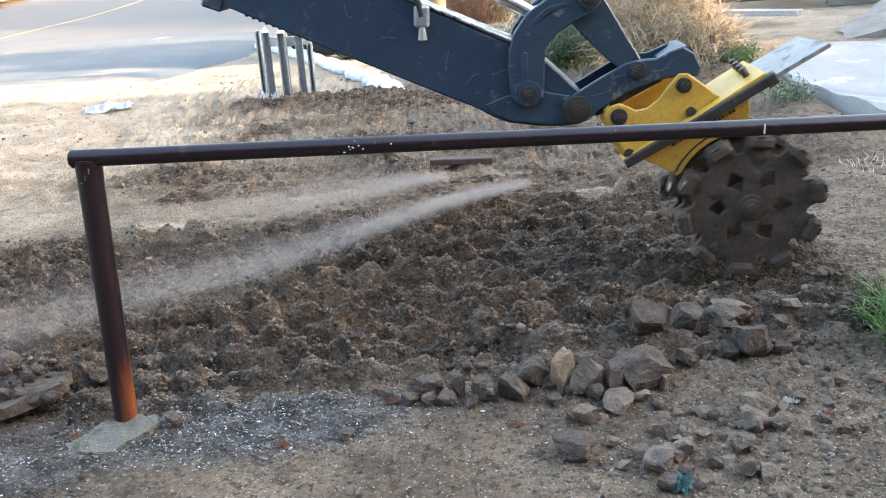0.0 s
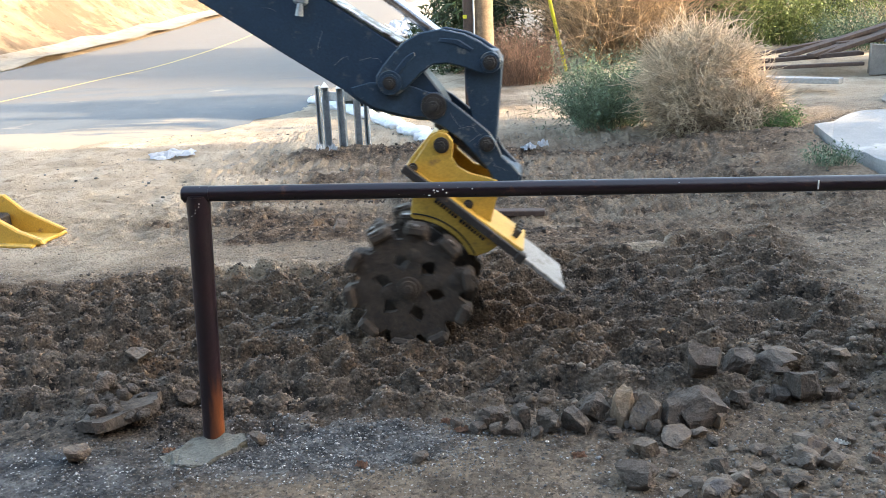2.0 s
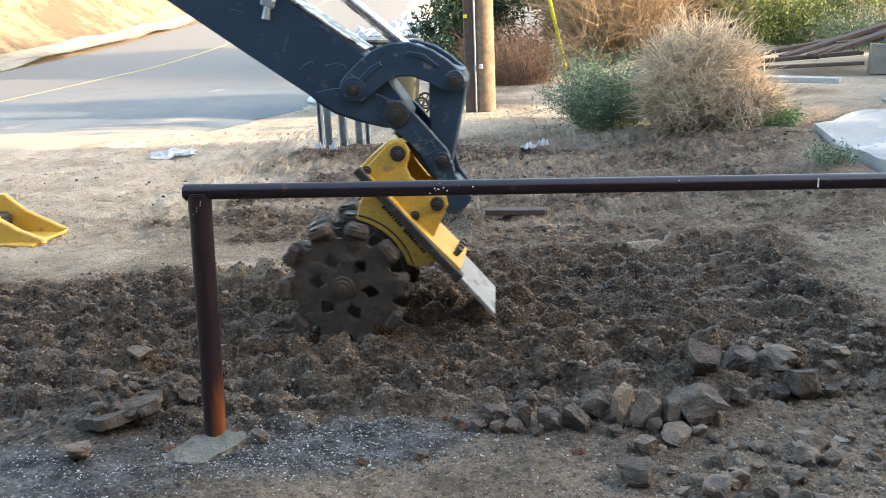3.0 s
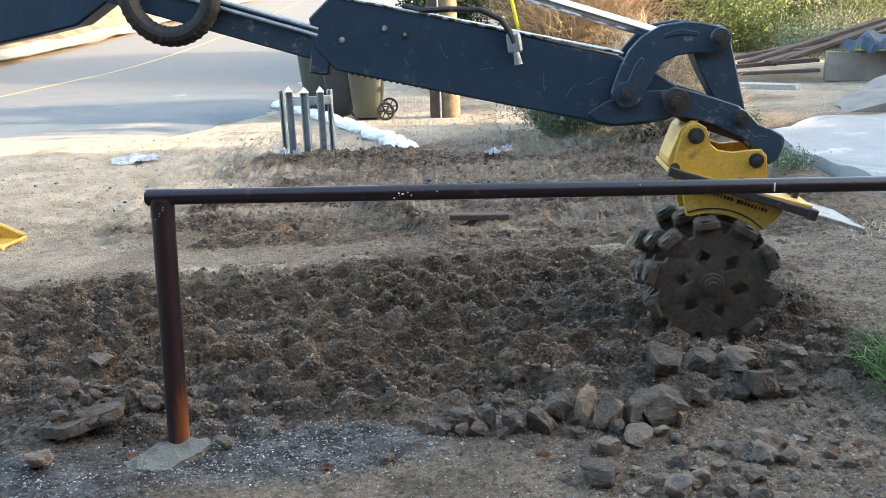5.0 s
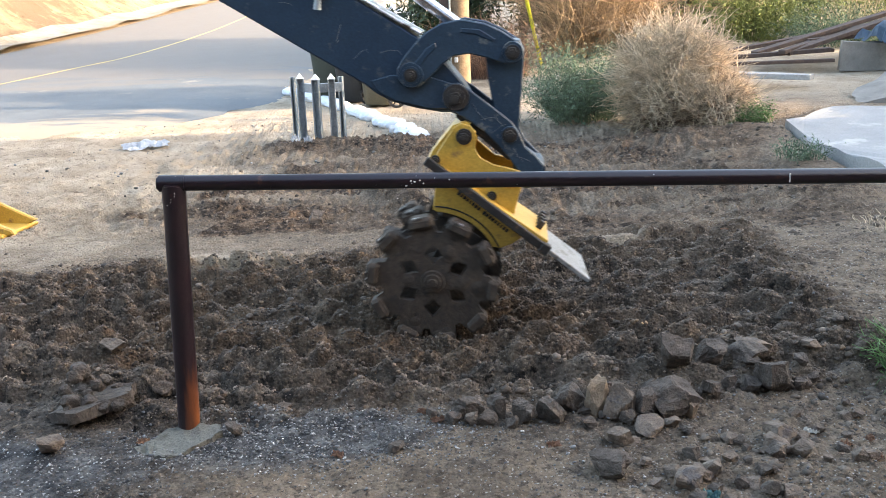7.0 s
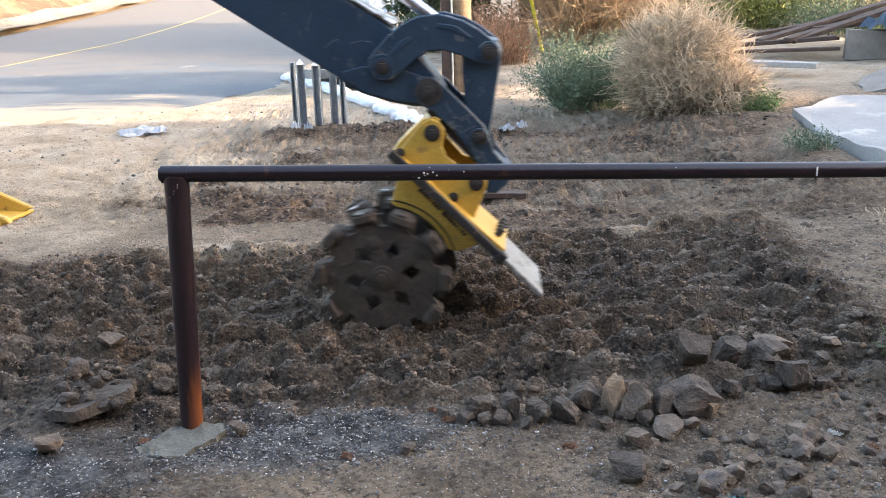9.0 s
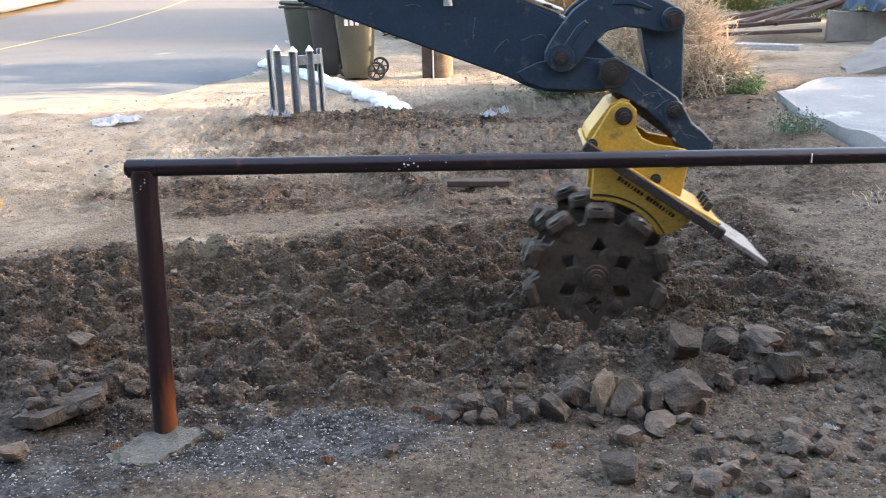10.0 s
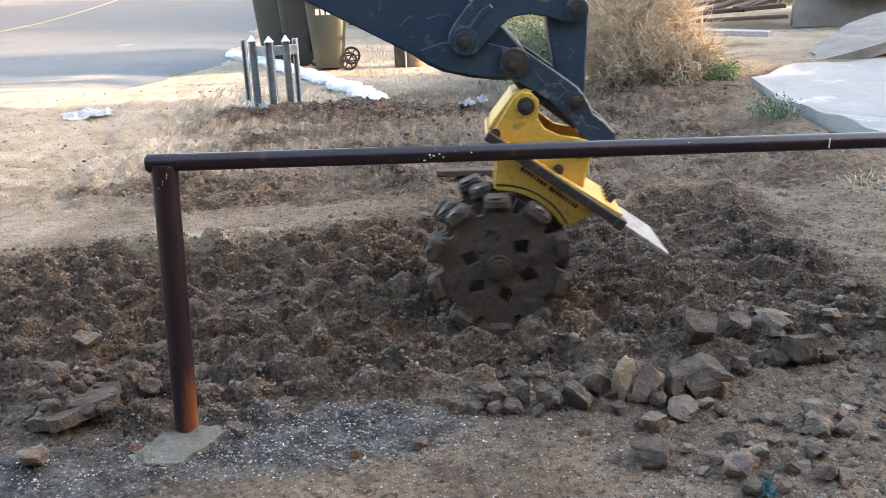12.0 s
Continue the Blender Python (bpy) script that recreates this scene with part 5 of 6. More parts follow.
slab_outline("concrete_footing", [(-0.18, -0.07), (-0.11, -0.13), (-0.03, -0.16), (0.07, -0.10), (0.15, -0.01), (0.13, 0.04), (0.02, 0.06), (-0.08, 0.03)], -0.05, 0.072, FOOTING, "cracked grey concrete footing round the rusty post", "footing", 0.006, 3, pose(-1.14, 3.02, 0.0, 5, -4, 0))
stone("asphalt_lump", -0.95, 3.03, 0.07, 0.055, STONE_DARK, "dark broken lump of old asphalt beside a footing", 471)
slab_outline("asphalt_slab", [(-0.13, -0.06), (-0.02, -0.12), (0.12, -0.02), (0.17, 0.06), (0.12, 0.20), (-0.13, 0.18)], -0.02, 0.046, STONE_DARK, "broken asphalt slab with soil heaped on top", "slab", 0.017, 21, pose(-1.585, 3.22, 0.045, -7, -9, 0))
_heap = random.Random(29)
for i in range(17):
    w = _heap.uniform(0.03, 0.085)
    x, y = -1.60 + _heap.uniform(-0.16, 0.16), 3.31 + _heap.uniform(-0.16, 0.16)
    stone("soil_clod", x, y, w * 1.05, w * 0.95, STONE_DARK, "crumbly dark clod heaped on a broken slab", 300 + i, lift=0.05 * (y < 3.36), group="clods on the slab", category="clod", cut=1, rounded=0.75)


# ---- street furniture behind the lot ----
def steel_guard():
    g = thing("post_guard", pose(-1.36, 9.7, 0.04), "cluster of galvanised steel channel posts with pale caps", "posts")
    rng = random.Random(8)
    for x, y, w in ((-0.27, 0.22, 0.05), (-0.16, 0.02, 0.08), (0.03, -0.15, 0.08), (0.20, -0.12, 0.08), (0.28, 0.12, 0.05)):
        b = box(w, 0.012, 0.74, (0, 0.03, 0.33), None, 0.002)
        for s in (-1, 1):
            box(0.012, 0.07, 0.74, (s * (w / 2 - 0.006), 0, 0.33), None, 0.002, b)
        p = part("post", b, GALV, g)
        p.matrix_basis = pose(x, y, 0, 0, 0, rng.uniform(-12, 12))
        if w > 0.06:
            c = bmesh.new()
            bmesh.ops.create_cone(c, cap_ends=True, segments=4, radius1=0.062, radius2=0.004, depth=0.06)
            c.transform(pose(0, 0.0, 0.73, 0, 0, 45))
            part("cap", c, WHITECHIP, p, "pale pointed cap")
    for a, z in (((0.01, -0.12), (0.30, -0.02)), ((-0.20, 0.05), (0.02, -0.12))):
        d = Vector((z[0] - a[0], z[1] - a[1], 0))
        part("crossbar", box(d.length, 0.03, 0.10, ((a[0] + z[0]) / 2, (a[1] + z[1]) / 2 + 0.03, 0.60), Matrix.Rotation(math.atan2(d.y, d.x), 4, "Z"), 0.004), GALV, g)


steel_guard()


def sausage(name, pts, r, label, seed, wrinkle=0.12, flat=0.75):
    """A limp cloth tube of sand along points."""
    rng = random.Random(seed)
    b = bmesh.new()
    fine = []
    for p, q in zip(pts, pts[1:]):
        for k in range(10):
            fine.append(Vector(p).lerp(Vector(q), k / 10))
    fine.append(Vector(pts[-1]))
    n, seg, rings = len(fine), 20, []
    for i, p in enumerate(fine):
        d = (fine[min(i + 1, n - 1)] - fine[max(i - 1, 0)]).normalized()
        side = d.cross(Vector((0, 0, 1))).normalized()
        end = min(1.0, 0.35 + 0.65 * math.sqrt(min(i, n - 1 - i) / 2.0)) if min(i, n - 1 - i) < 2 else 1.0
        rr = r * end * (1 + 0.12 * math.sin(i * 1.3 + seed))
        ring = []
        for k in range(seg):
            a = k * 2 * math.pi / seg
            w = rr * (1 + wrinkle * noise.noise(Vector((i * 0.9, k * 0.55, seed))) + 0.5 * wrinkle * noise.noise(Vector((i * 2.3, k * 1.4, seed))))
            ring.append(b.verts.new(p + side * w * math.cos(a) + Vector((0, 0, 1)) * (w * flat * math.sin(a) + r * flat * 0.85)))
        rings.append(ring)
    for r0, r1 in zip(rings, rings[1:]):
        for k in range(seg):
            b.faces.new((r0[k], r0[(k + 1) % seg], r1[(k + 1) % seg], r1[k]))
    b.faces.new(rings[0])
    b.faces.new(rings[-1])
    return tagged(part(name, b, CLOTH, None, "", True), label, "sandbag")


def on(p):
    return (p[0], p[1], at_ground(p[0], p[1]) - 0.02)


WATTLE = [(-2.50, 14.95), (-1.75, 13.45), (-1.20, 12.25), (-0.78, 11.25), (-0.45, 10.45)]
for i, (a, z) in enumerate(zip(WATTLE, WATTLE[1:])):
    d = (Vector(z) - Vector(a)).normalized() * 0.05
    sausage("sandbag", [on(a), on(((a[0] + z[0]) / 2 + 0.03, (a[1] + z[1]) / 2)), on((z[0] - d.x, z[1] - d.y))], 0.115, "long white cloth sandbag in a row on dirt", i, 0.22, 0.66)
sausage("sandbag", [on((-0.47, 10.43)), on((-0.33, 10.12)), on((-0.22, 9.86))], 0.15, "slumped white cloth sandbag end on dirt", 9, 0.5, 0.42)


def wheelie_bin(x, y, turn, material, label, lit=None):
    bn = thing("wheelie_bin", pose(x, y, at_ground(x, y), 0, 0, turn), label, "bin", "wheelie bins in a row")
    b = bmesh.new()
    rings = []
    for z, sx, sy in ((0.03, 0.19, 0.21), (0.10, 0.205, 0.225), (0.55, 0.245, 0.265), (0.92, 0.275, 0.295), (0.97, 0.275, 0.295)):
        ring = []
        for k in range(16):
            a = (k + 0.5) * 2 * math.pi / 16
            c, s = math.cos(a), math.sin(a)
            ring.append(b.verts.new((sx * math.copysign(abs(c) ** 0.35, c), sy * math.copysign(abs(s) ** 0.35, s), z)))
        rings.append(ring)
    for r0, r1 in zip(rings, rings[1:]):
        for k in range(16):
            b.faces.new((r0[k], r0[(k + 1) % 16], r1[(k + 1) % 16], r1[k]))
    b.faces.new(rings[0])
    b.faces.new(rings[-1])
    part("body", b, material, bn, "", True)
    b = box(0.64, 0.66, 0.035, (0, 0, 0.985), None, 0.014)
    part("rim", b, material, bn)
    b = box(0.62, 0.64, 0.06, (0.0, 0, 1.035), Matrix.Rotation(radians(3), 4, "Y"), 0.025)
    part("lid", b, material, bn)
    part("handle", rod((0.36, -0.22, 0.98), (0.36, 0.22, 0.98), 0.018, seg=10), BIN_DARK, bn)
    part("axle", rod((0.29, -0.30, 0.13), (0.29, 0.30, 0.13), 0.012, seg=8), BLACKSTEEL, bn)
    for s in (-1, 1):
        b = bmesh.new()
        for i in range(24):
            a0, a1 = i * math.pi / 12, (i + 1) * math.pi / 12
            q = []
            for rr, yy in ((0.13, -0.025), (0.13, 0.025), (0.098, 0.025), (0.098, -0.025)):
                q.append([b.verts.new((rr * math.cos(a), yy, rr * math.sin(a))) for a in (a0, a1)])
            for j in range(4):
                p0, p1 = q[j], q[(j + 1) % 4]
                b.faces.new((p0[0], p0[1], p1[1], p1[0]))
        bmesh.ops.remove_doubles(b, verts=b.verts, dist=1e-5)
        w = part("wheel", b, RUBBER, bn, "black spoked wheel")
        w.matrix_basis = pose(0.29, s * 0.31, 0.13)
        for i in range(6):
            part("spoke", rod((0, 0, 0), (0.10 * math.cos(i * math.pi / 3), 0, 0.10 * math.sin(i * math.pi / 3)), 0.009, seg=6), RUBBER, w)
        part("hub", rod((0, -0.03, 0), (0, 0.03, 0), 0.025, seg=12), RUBBER, w)
    for i in range(3 if material is BIN_TAN else 0):
        part("number_bar", box(0.05, 0.004, 0.085, (-0.10 + 0.075 * i, -0.287, 0.80), Matrix.Rotation(radians(6), 4, "X")), WHITECHIP, bn, "pale painted bar")
    return bn


wheelie_bin(-0.82, 12.95, -4, BIN_TAN, "olive wheelie bin standing beside dark bins")
wheelie_bin(-1.22, 13.45, -10, BIN_DARK, "dark charcoal wheelie bin in a row of bins")
wheelie_bin(-1.62, 14.00, -12, BIN_GREEN, "dark green wheelie bin at the road's edge")


def utility_pole():
    p = thing("utility_pole", pose(0.32, 12.75, at_ground(0.3, 12.75) - 0.1), "weathered wooden utility pole with a dark side strip", "pole")
    part("shaft", rod((0.06, 0, 0), (0.03, 0, 9.0), 0.155, 0.12, seg=24), POLEWOOD, p, "", True)
    # Dark box strip along the full height of the shaft's left.
    part("conduit_cover", box(0.15, 0.16, 9.0, (-0.15, 0.0, 4.5), None, 0.015), DARKPLANK, p, "dark box strip along the pole's left")
    part("ground_wire", rod((-0.075, -0.13, 0.1), (-0.075, -0.125, 9.0), 0.014, seg=8), GALV, p)
    for z in (0.75, 2.05, 3.3):
        part("bracket", box(0.05, 0.05, 0.07, (0.0, -0.165, z), None, 0.008), GALV, p)
    for z in (1.45, 1.85):
        part("tag", box(0.055, 0.01, 0.05, (-0.20, -0.087, z), None, 0.002), STAKE, p, "small yellow tag")


utility_pole()


def guy_guard():
    g = thing("guy_wire", pose(2.15, 17.2, at_ground(2.15, 17.2)), "yellow plastic guard on a slanting guy wire", "cable")
    part("guard", rod((0, 0, 0.05), (-0.62, -0.4, 2.5), 0.035, seg=12), STAKE, g)
    part("wire", rod((-0.60, -0.39, 2.4), (-1.9, -1.23, 7.4), 0.008, seg=6), GALV, g)


guy_guard()

slab_outline("paving", [(3.66, 9.06), (3.52, 8.14), (3.62, 7.42), (3.75, 6.6), (9.8, 5.0), (10.5, 9.6), (5.5, 10.0), (4.5, 9.82)], -0.1, 0.20, CONC_LIGHT, "pale concrete driveway slab", "paving", 0.008, 11, pose(0, 9, 0.10, 1.9, 0, 0) @ pose(0, -9, 0), "structure")
slab_outline("broken_concrete", [(-0.2, -0.3), (2.4, -0.7), (2.6, 0.5), (1.1, 0.75), (0.1, 0.2)], -0.1, 0.13, CONCRETE, "tilted slab of broken grey concrete with a ragged edge", "concrete slab", 0.04, 12, pose(4.95, 10.2, 0.25, 0, -13, 10))
slab_outline("concrete_wall_end", [(0, 0), (2.6, -0.25), (2.65, 0.05), (0.06, 0.32)], -0.1, 0.40, CONCRETE, "broken end of a low grey concrete wall", "concrete", 0.05, 14, pose(6.0, 12.8, 0.40, 0, 0, 0))


def board(name, a, z, w, t, material, label, group="lumber pile"):
    a, z = Vector(a), Vector(z)
    b = box((z - a).length, w, t, (0, 0, 0), None, 0.006)
    ob = part(name, b, material)
    d = (z - a).normalized()
    m = d.to_track_quat("X", "Z").to_matrix().to_4x4()
    ob.matrix_basis = Matrix.Translation((a + z) / 2) @ m
    return tagged(ob, label, "plank", group)


board("pale_plank", (4.02, 11.9, 0.40), (4.83, 11.15, 0.42), 0.16, 0.07, PALEPLANK, "grey weathered plank lying on dirt")
board("pale_plank", (4.10, 12.1, 0.40), (4.75, 11.45, 0.41), 0.10, 0.06, PALEPLANK, "grey weathered plank behind another plank")
for a, z, w, t in (((4.5, 13.4, 0.50), (5.92, 13.1, 0.60), 0.16, 0.06), ((4.5, 13.7, 0.47), (6.2, 13.6, 0.55), 0.14, 0.05), ((4.9, 13.4, 0.55), (7.6, 14.4, 1.10), 0.16, 0.06), ((5.3, 13.2, 0.55), (8.2, 14.2, 1.22), 0.18, 0.06), ((4.7, 14.2, 0.52), (7.2, 14.6, 0.85), 0.15, 0.06),
                   ((5.2, 13.1, 0.58), (6.9, 14.3, 0.85), 0.12, 0.06), ((5.5, 14.0, 0.62), (8.4, 14.9, 0.95), 0.14, 0.05), ((4.4, 13.0, 0.44), (5.9, 12.9, 0.46), 0.12, 0.05), ((5.8, 13.6, 0.7), (8.0, 13.6, 0.86), 0.15, 0.06)):
    board("dark_plank", a, z, w, t, DARKPLANK, "dark stained timber plank in a heap")
board("short_board", (0.10, 6.46, 0.055), (0.56, 6.42, 0.05), 0.09, 0.045, DARKPLANK, "short dark wooden board lying in dirt", "boards on the dirt")


def crumple(name, x, y, w, d, h, material, label, category, seed, lift=0.0):
    """A crumpled sheet lying on the ground."""
    rng = random.Random(seed)
    n = 16
    b = bmesh.new()
    vs = {}
    for i in range(n + 1):
        for j in range(n + 1):
            u, v = i / n - 0.5, j / n - 0.5
            edge = 1 - 0.25 * noise.noise(Vector((u * 5, v * 5, seed)))
            z = h * abs(noise.noise(Vector((u * 5, v * 5, seed * 3.1)))) * 1.5 + h * 0.35 * abs(noise.noise(Vector((u * 11, v * 11, seed)))) + (1 - 4 * max(u * u, v * v)) * h * 0.8
            vs[i, j] = b.verts.new((u * w * edge, v * d * edge, max(0.004, z)))
    for i in range(n):
        for j in range(n):
            b.faces.new((vs[i, j], vs[i + 1, j], vs[i + 1, j + 1], vs[i, j + 1]))
    ext = bmesh.ops.solidify(b, geom=list(b.faces), thickness=0.003)
    ob = part(name, b, material)
    ob.matrix_basis = pose(x, y, at_ground(x, y) + lift, 0, 0, rng.uniform(-30, 30))
    return tagged(ob, label, category)


crumple("plastic_sheet", -3.37, 9.92, 0.50, 0.34, 0.05, CLOTH, "crumpled white plastic sheet lying on dirt", "litter", 2)
crumple("tarp", 7.2, 12.75, 1.7, 1.0, 0.20, TARP, "crumpled blue-grey tarp lying over a low wall", "tarp", 5, 0.40)
crumple("paper_scrap", 1.30, 2.89, 0.055, 0.035, 0.01, PAPER, "torn pale paper scrap on dirt", "litter", 3, 0.004)
crumple("plastic_scrap", 0.77, 2.45, 0.06, 0.09, 0.022, SCRAP, "torn teal plastic scrap among stones", "litter", 4, 0.004)
for i, (x, y, s) in enumerate(((-1.56, 9.33, 0.09), (-1.42, 9.30, 0.08), (0.70, 9.30, 0.14), (0.86, 9.4, 0.1))):
    crumple("white_rag", x, y, s, s * 0.7, 0.05, CLOTH, "small white rag of plastic on dirt", "litter", 20 + i, 0.01)
for i, (x, y) in enumerate(((-0.14, 3.08), (-0.20, 3.16), (0.57, 2.96), (0.30, 2.86), (1.38, 2.78), (1.45, 2.70), (1.5, 2.83), (-0.52, 2.84), (-1.30, 3.0), (1.66, 5.4), (1.85, 5.55))):
    crumple("dead_leaf", x, y, 0.05, 0.035, 0.012, LEAFLITTER, "curled dry brown leaf on dirt", "leaf", 50 + i, 0.004)
for k, (x, y) in enumerate(((-1.5, 30.0), (-2.3, 27.5), (-0.9, 28.0), (0.2, 26.5), (-1.3, 33.0))):
    crumple("cloth_heap", x, y, 1.6, 1.3, 0.3, CLOTH, "heap of pale blue-white sheeting by the road", "sheeting", 70 + k)


# ---- plants ----
def strands(n, start, bend, length, r, seg, rs):
    """Curved thin stems as triangular tubes: arrays of verts and quads."""
    p = start(n)
    d = bend(n, p)
    V, F = [], []
    base = 0
    step_len = length(n)[:, None] / seg
    rings = []
    for i in range(seg + 1):
        side = np.cross(d, rs.normal(0, 1, (n, 3)) * 0.05 + np.array([0.3, 0.5, 0.1]))
        side /= np.linalg.norm(side, axis=1)[:, None] + 1e-9
        up = np.cross(d, side)
        w = r * (1 - 0.7 * i / seg)
        rings.append(np.stack([p + w * (side * math.cos(a) + up * math.sin(a)) for a in (0, 2.094, 4.189)], 1))
        p = p + d * step_len
        d = d + rs.normal(0, 0.28, (n, 3))
        d /= np.linalg.norm(d, axis=1)[:, None]
    V = np.stack(rings, 1).reshape(-1, 3)
    m = 3 * (seg + 1)
    q = np.array([[3 * i + k, 3 * i + (k + 1) % 3, 3 * i + 3 + (k + 1) % 3, 3 * i + 3 + k] for i in range(seg) for k in range(3)])
    F = (q[None] + (np.arange(n) * m)[:, None, None]).reshape(-1, 4)
    return V, F


def leaf_cloud(centres, size, rs, stretch=1.8):
    """Small folded leaves at the centres."""
    n = len(centres)
    a = rs.normal(0, 1, (n, 3))
    a /= np.linalg.norm(a, axis=1)[:, None]
    b = np.cross(a, rs.normal(0, 1, (n, 3)))
    b /= np.linalg.norm(b, axis=1)[:, None]
    c = np.cross(a, b)
    s = size * rs.uniform(0.6, 1.4, (n, 1))
    V = np.stack([centres - a * s * stretch, centres + b * s * 0.5 + c * s * 0.15, centres + a * s * stretch, centres - b * s * 0.5 + c * s * 0.15], 1).reshape(-1, 3)
    F = np.arange(4 * n).reshape(n, 4)
    return V, F


def unit(v):
    return v / (np.linalg.norm(v, axis=1)[:, None] + 1e-9)


def tumbleweed(x, y, w, h, n, seed):
    rs = np.random.RandomState(seed)
    t = thing("tumbleweed", pose(x, y, at_ground(x, y)), "dry straw-coloured tumbleweed heap of tangled stems", "bush")

    def start(k):
        u = unit(rs.normal(0, 1, (k, 3)))
        r = rs.uniform(0.25, 0.98, (k, 1)) ** 0.6
        p = u * r * np.array([w / 2, w / 2.4, h * 0.5]) + np.array([0, 0, h * 0.47])
        p[:, 2] = np.maximum(p[:, 2], 0.01)
        return p

    def bend(k, p):
        return unit(unit(p - np.array([0, 0, h * 0.3])) * 0.5 + rs.normal(0, 0.75, (k, 3)))

    V, F = strands(n, start, bend, lambda k: rs.uniform(0.18, 0.5, k), 0.0048, 7, rs)
    soup("stem_mass", V, F, STRAW, t, "", "", False, "stuff")
    V, F = strands(n // 5, lambda k: rs.normal(0, 0.06, (k, 3)) * np.array([1, 1, 0]), lambda k, p: unit(rs.normal(0, 0.55, (k, 3)) + np.array([0, 0, 0.8])), lambda k: rs.uniform(0.3, 0.7, k), 0.006, 7, rs)
    soup("branch_mass", V, F, BROWNBRUSH, t, "", "", False, "stuff")


def shrub(name, x, y, w, h, stems, leaves, stem_mat, leaf_mat, label, seed, leaf=0.012, depth=None, lean=0.5):
    rs = np.random.RandomState(seed)
    t = thing(name, pose(x, y, at_ground(x, y)), label, "bush")
    dd = depth or w
    sx = np.array([w / 2, dd / 2, 0])
    V, F = strands(stems, lambda k: rs.uniform(-0.6, 0.6, (k, 3)) * sx, lambda k, p: unit(p * lean + rs.normal(0, 0.18, (k, 3)) + np.array([0, 0, 0.6])), lambda k: h * rs.uniform(0.55, 1.05, k), 0.0035 + 0.0012 * h, 8, rs)
    soup("stem_mass", V, F, stem_mat, t, "", "", False, "stuff")
    if leaves:
        ring = V.reshape(stems, 9, 3, 3).mean(2)
        i, j = rs.randint(0, stems, leaves), rs.randint(2, 9, leaves)
        c = ring[i, j] + rs.normal(0, 0.03 + 0.02 * h, (leaves, 3))
        c[:, 2] = np.maximum(c[:, 2], 0.02)
        V, F = leaf_cloud(c, leaf, rs)
        soup("foliage", V, F, leaf_mat, t, "", "", False, "stuff")


def tree(x, y, w, h, leaves, mat, label, seed, leaf=0.05, low=0.1):
    rs = np.random.RandomState(seed)
    rng = random.Random(seed)
    t = thing("tree", pose(x, y, at_ground(x, y) - 0.05), label, "tree")
    part("trunk", rod((0, 0, 0), (0.1, 0, h * 0.55), 0.12, 0.05, seg=10), POLEWOOD, t)
    cl = []
    for i in range(26):
        a, r = rng.uniform(0, 2 * math.pi), math.sqrt(rng.uniform(0, 1)) * w / 2
        c = Vector((r * math.cos(a), r * math.sin(a), h * rng.uniform(low, 0.98)))
        c.x, c.y = c.x * (1 - 0.4 * c.z / h), c.y * (1 - 0.4 * c.z / h)
        cl.append(c)
        if i < 9:
            part("limb", rod((0.02, 0, h * rng.uniform(0.1, 0.45)), c, 0.035, 0.01, seg=6), POLEWOOD, t)
    k = rs.randint(0, len(cl), leaves)
    c = np.array([tuple(v) for v in cl])[k] + unit(rs.normal(0, 1, (leaves, 3))) * (rs.uniform(0, 1, (leaves, 1)) ** 0.5) * w * 0.20
    c[:, 2] = np.maximum(c[:, 2], 0.05)
    V, F = leaf_cloud(c, leaf, rs)
    soup("crown", V, F, mat, t, "", "", False, "stuff")


tumbleweed(2.62, 9.75, 1.25, 1.18, 5200, 3)
tumbleweed(3.02, 9.45, 0.85, 0.50, 1300, 4)
shrub("green_bush", 1.80, 10.75, 1.25, 1.02, 420, 16000, LEAF_SAGE, LEAF_SAGE, "sage green bush with fine leaves", 5, 0.011)
shrub("green_weed", 3.38, 9.25, 0.5, 0.26, 130, 1500, GRASS, GRASS, "low green weed beside the tumbleweed", 6, 0.010)
shrub("green_weed", 3.25, 7.7, 0.6, 0.20, 110, 500, LEAF_SAGE, LEAF_SAGE, "low green weed at the paving's edge", 7, 0.010)
shrub("dry_grass", 3.15, 5.7, 1.0, 0.07, 120, 0, STRAW, STRAW, "flattened dry grass on dirt", 8, lean=1.4)
shrub("grass_clump", 2.00, 3.30, 0.46, 0.36, 520, 500, GRASS, GRASS, "bright green grass clump on dirt", 9, 0.006, 0.4)
shrub("brown_brush", 1.15, 16.6, 2.0, 1.35, 900, 0, BROWNBRUSH, BROWNBRUSH, "brown dry brush in front of green trees", 10, lean=0.25)
shrub("orange_bush", 3.3, 17.9, 2.3, 3.0, 1500, 9000, ORANGE, ORANGE, "tall orange-brown dry bush lit by the sun", 11, 0.014, lean=0.25)
shrub("lime_bush", 6.7, 18.6, 1.8, 2.3, 320, 12000, LEAF_LIME, LEAF_LIME, "yellow-green leafy bush behind the lumber", 12, 0.022)
shrub("lime_bush", 9.6, 18.8, 2.4, 1.8, 320, 10000, LEAF_SAGE, LEAF_LIME, "green and yellow bush behind the lumber", 13, 0.022)
shrub("green_bush", 7.9, 16.9, 2.4, 0.9, 300, 8000, LEAF_SAGE, LEAF_SAGE, "low green scrub behind the lumber pile", 14, 0.016)
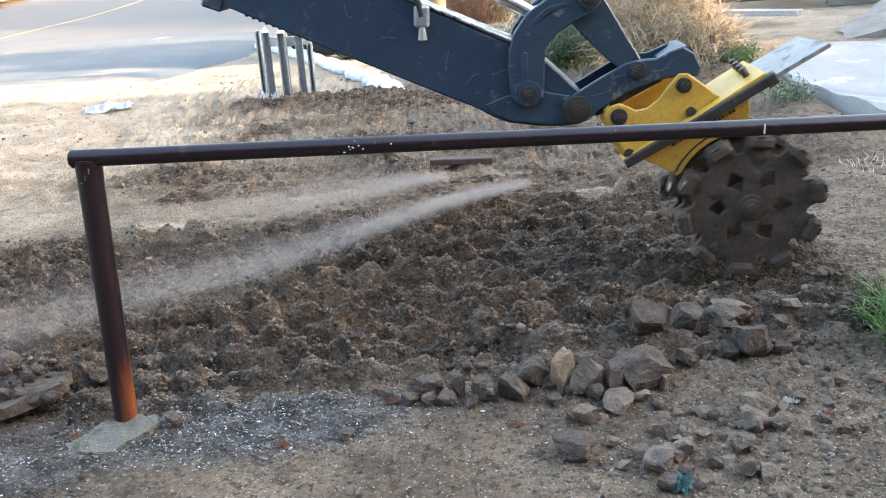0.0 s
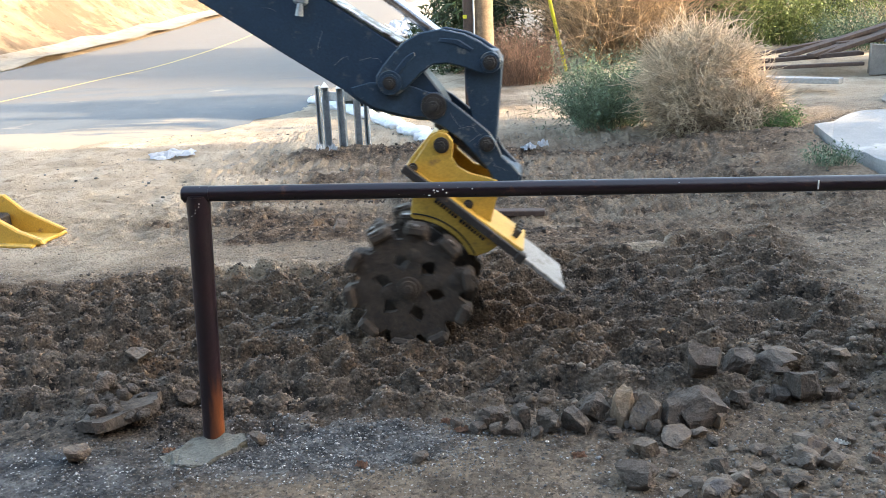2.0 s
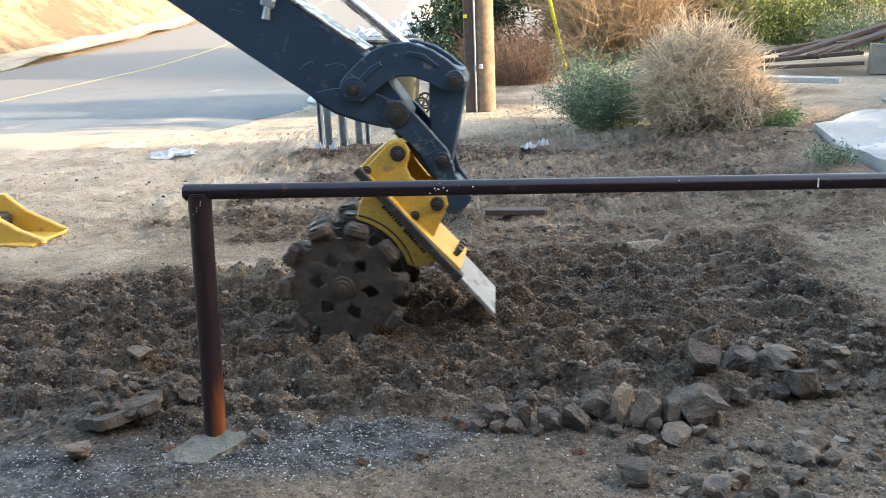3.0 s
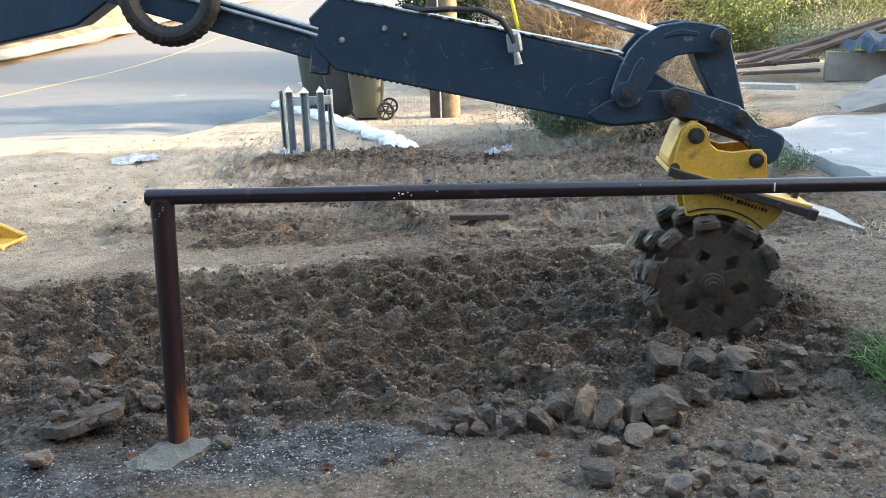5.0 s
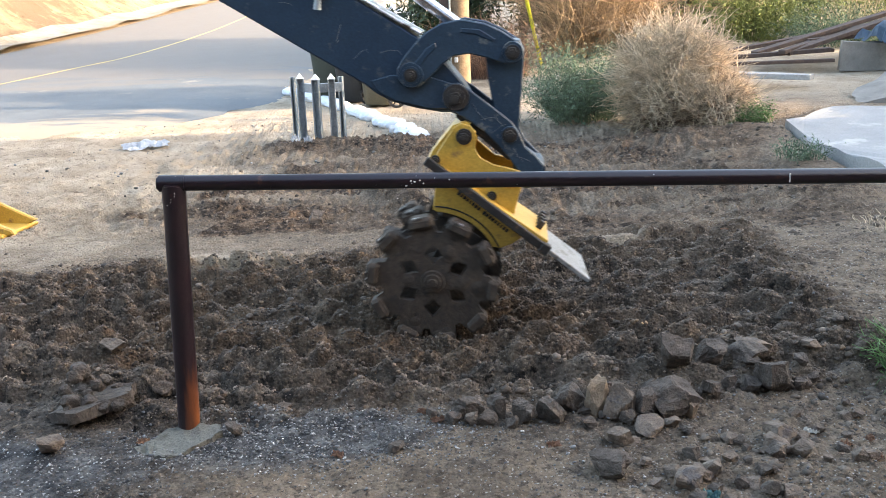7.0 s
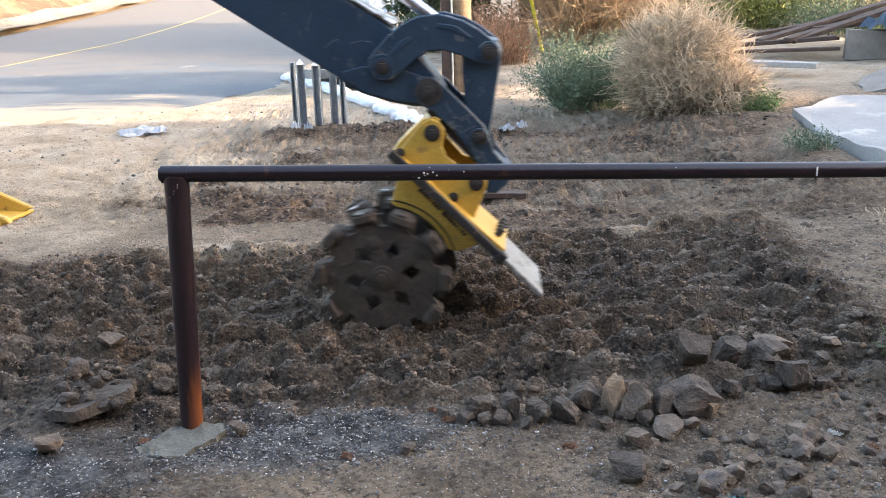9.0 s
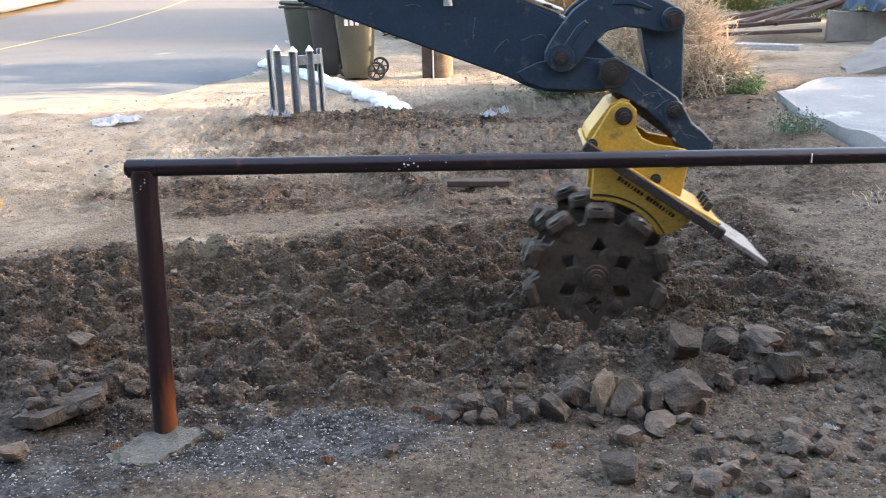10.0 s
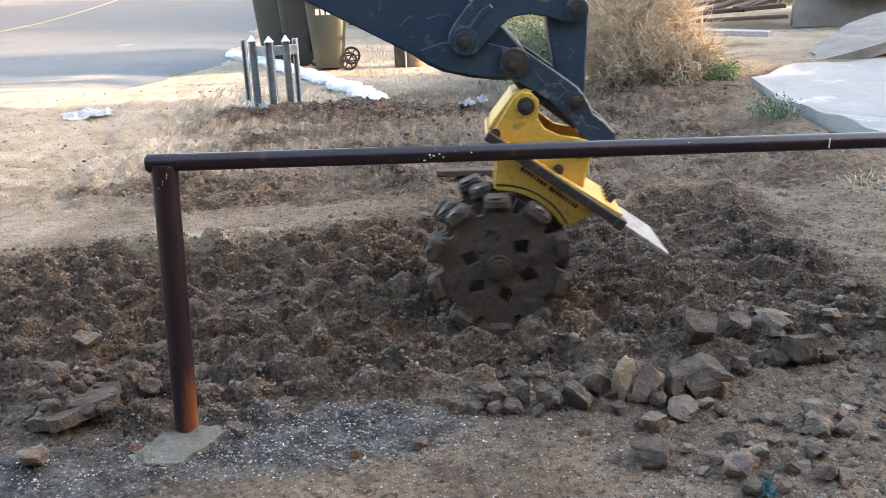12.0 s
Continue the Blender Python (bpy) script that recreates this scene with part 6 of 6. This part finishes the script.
shrub("dry_grass", 8.9, 17.6, 3.0, 1.1, 700, 0, STRAW, STRAW, "tall pale dry grass behind the lumber", 15, lean=0.3, depth=1.2)
for i, (x, y, w, h, m) in enumerate(((0.6, 19.5, 2.6, 3.6, LEAF_DARK), (2.2, 21.0, 3.0, 4.2, LEAF_DARK), (4.8, 20.6, 2.8, 4.4, LEAF_DARK), (5.6, 19.4, 2.0, 3.6, LEAF_DARK), (7.6, 21.0, 3.2, 4.6, LEAF_DARK), (10.2, 21.6, 3.4, 4.6, LEAF_DARK), (13.0, 22.0, 3.6, 4.8, LEAF_DARK), (15.5, 19.5, 3.4, 4.6, LEAF_DARK), (6.4, 22.5, 3.4, 5.0, LEAF_DARK))):
    tree(x, y, w, h, 14000, m, "dense dark green tree at the back of the lot", 30 + i, 0.042, 0.03)
# Two unseen trees, added to split the low sun into bands.
for i, (x, y) in enumerate(((14.5, 9.7), (14.3, 12.7))):
    tree(x, y, 0.8 + 2.4 * i, 4.8, 2600 + 14000 * i, LEAF_DARK, "unseen leafy tree added to break the sunlight into bands", 60 + i, 0.06, 0.05)


# ---- drifting mist ----
def mist(name, n, length, w, seed):
    rs = np.random.RandomState(seed)
    u = rs.beta(1.1, 1.3, n)
    spread_ = (0.02 + 0.10 * u) * w
    c = np.stack([-u * length, rs.normal(0, 1, n) * spread_ * 1.3 + 0.05 * np.sin(u * 9), np.abs(rs.normal(0, 1, n)) * spread_ * 0.9 + 0.02], 1)
    q = np.array([(1, 1, 1), (1, -1, -1), (-1, 1, -1), (-1, -1, 1)]) * 0.55
    s = rs.uniform(0.0018, 0.0037, (n, 1, 1))
    V = (c[:, None, :] + q[None] * s).reshape(-1, 3)
    F = (np.array([(0, 1, 2), (0, 3, 1), (0, 2, 3), (1, 3, 2)])[None] + (4 * np.arange(n))[:, None, None]).reshape(-1, 3)
    return soup(name, V, F, DUST, None, "thin pale drifting streak of dust and mist", "dust")


MIST = mist("dust_streak", 52000, 3.6, 1.0, 3)
WISP = mist("dust_wisp", 18000, 1.6, 1.3, 5)


motions()
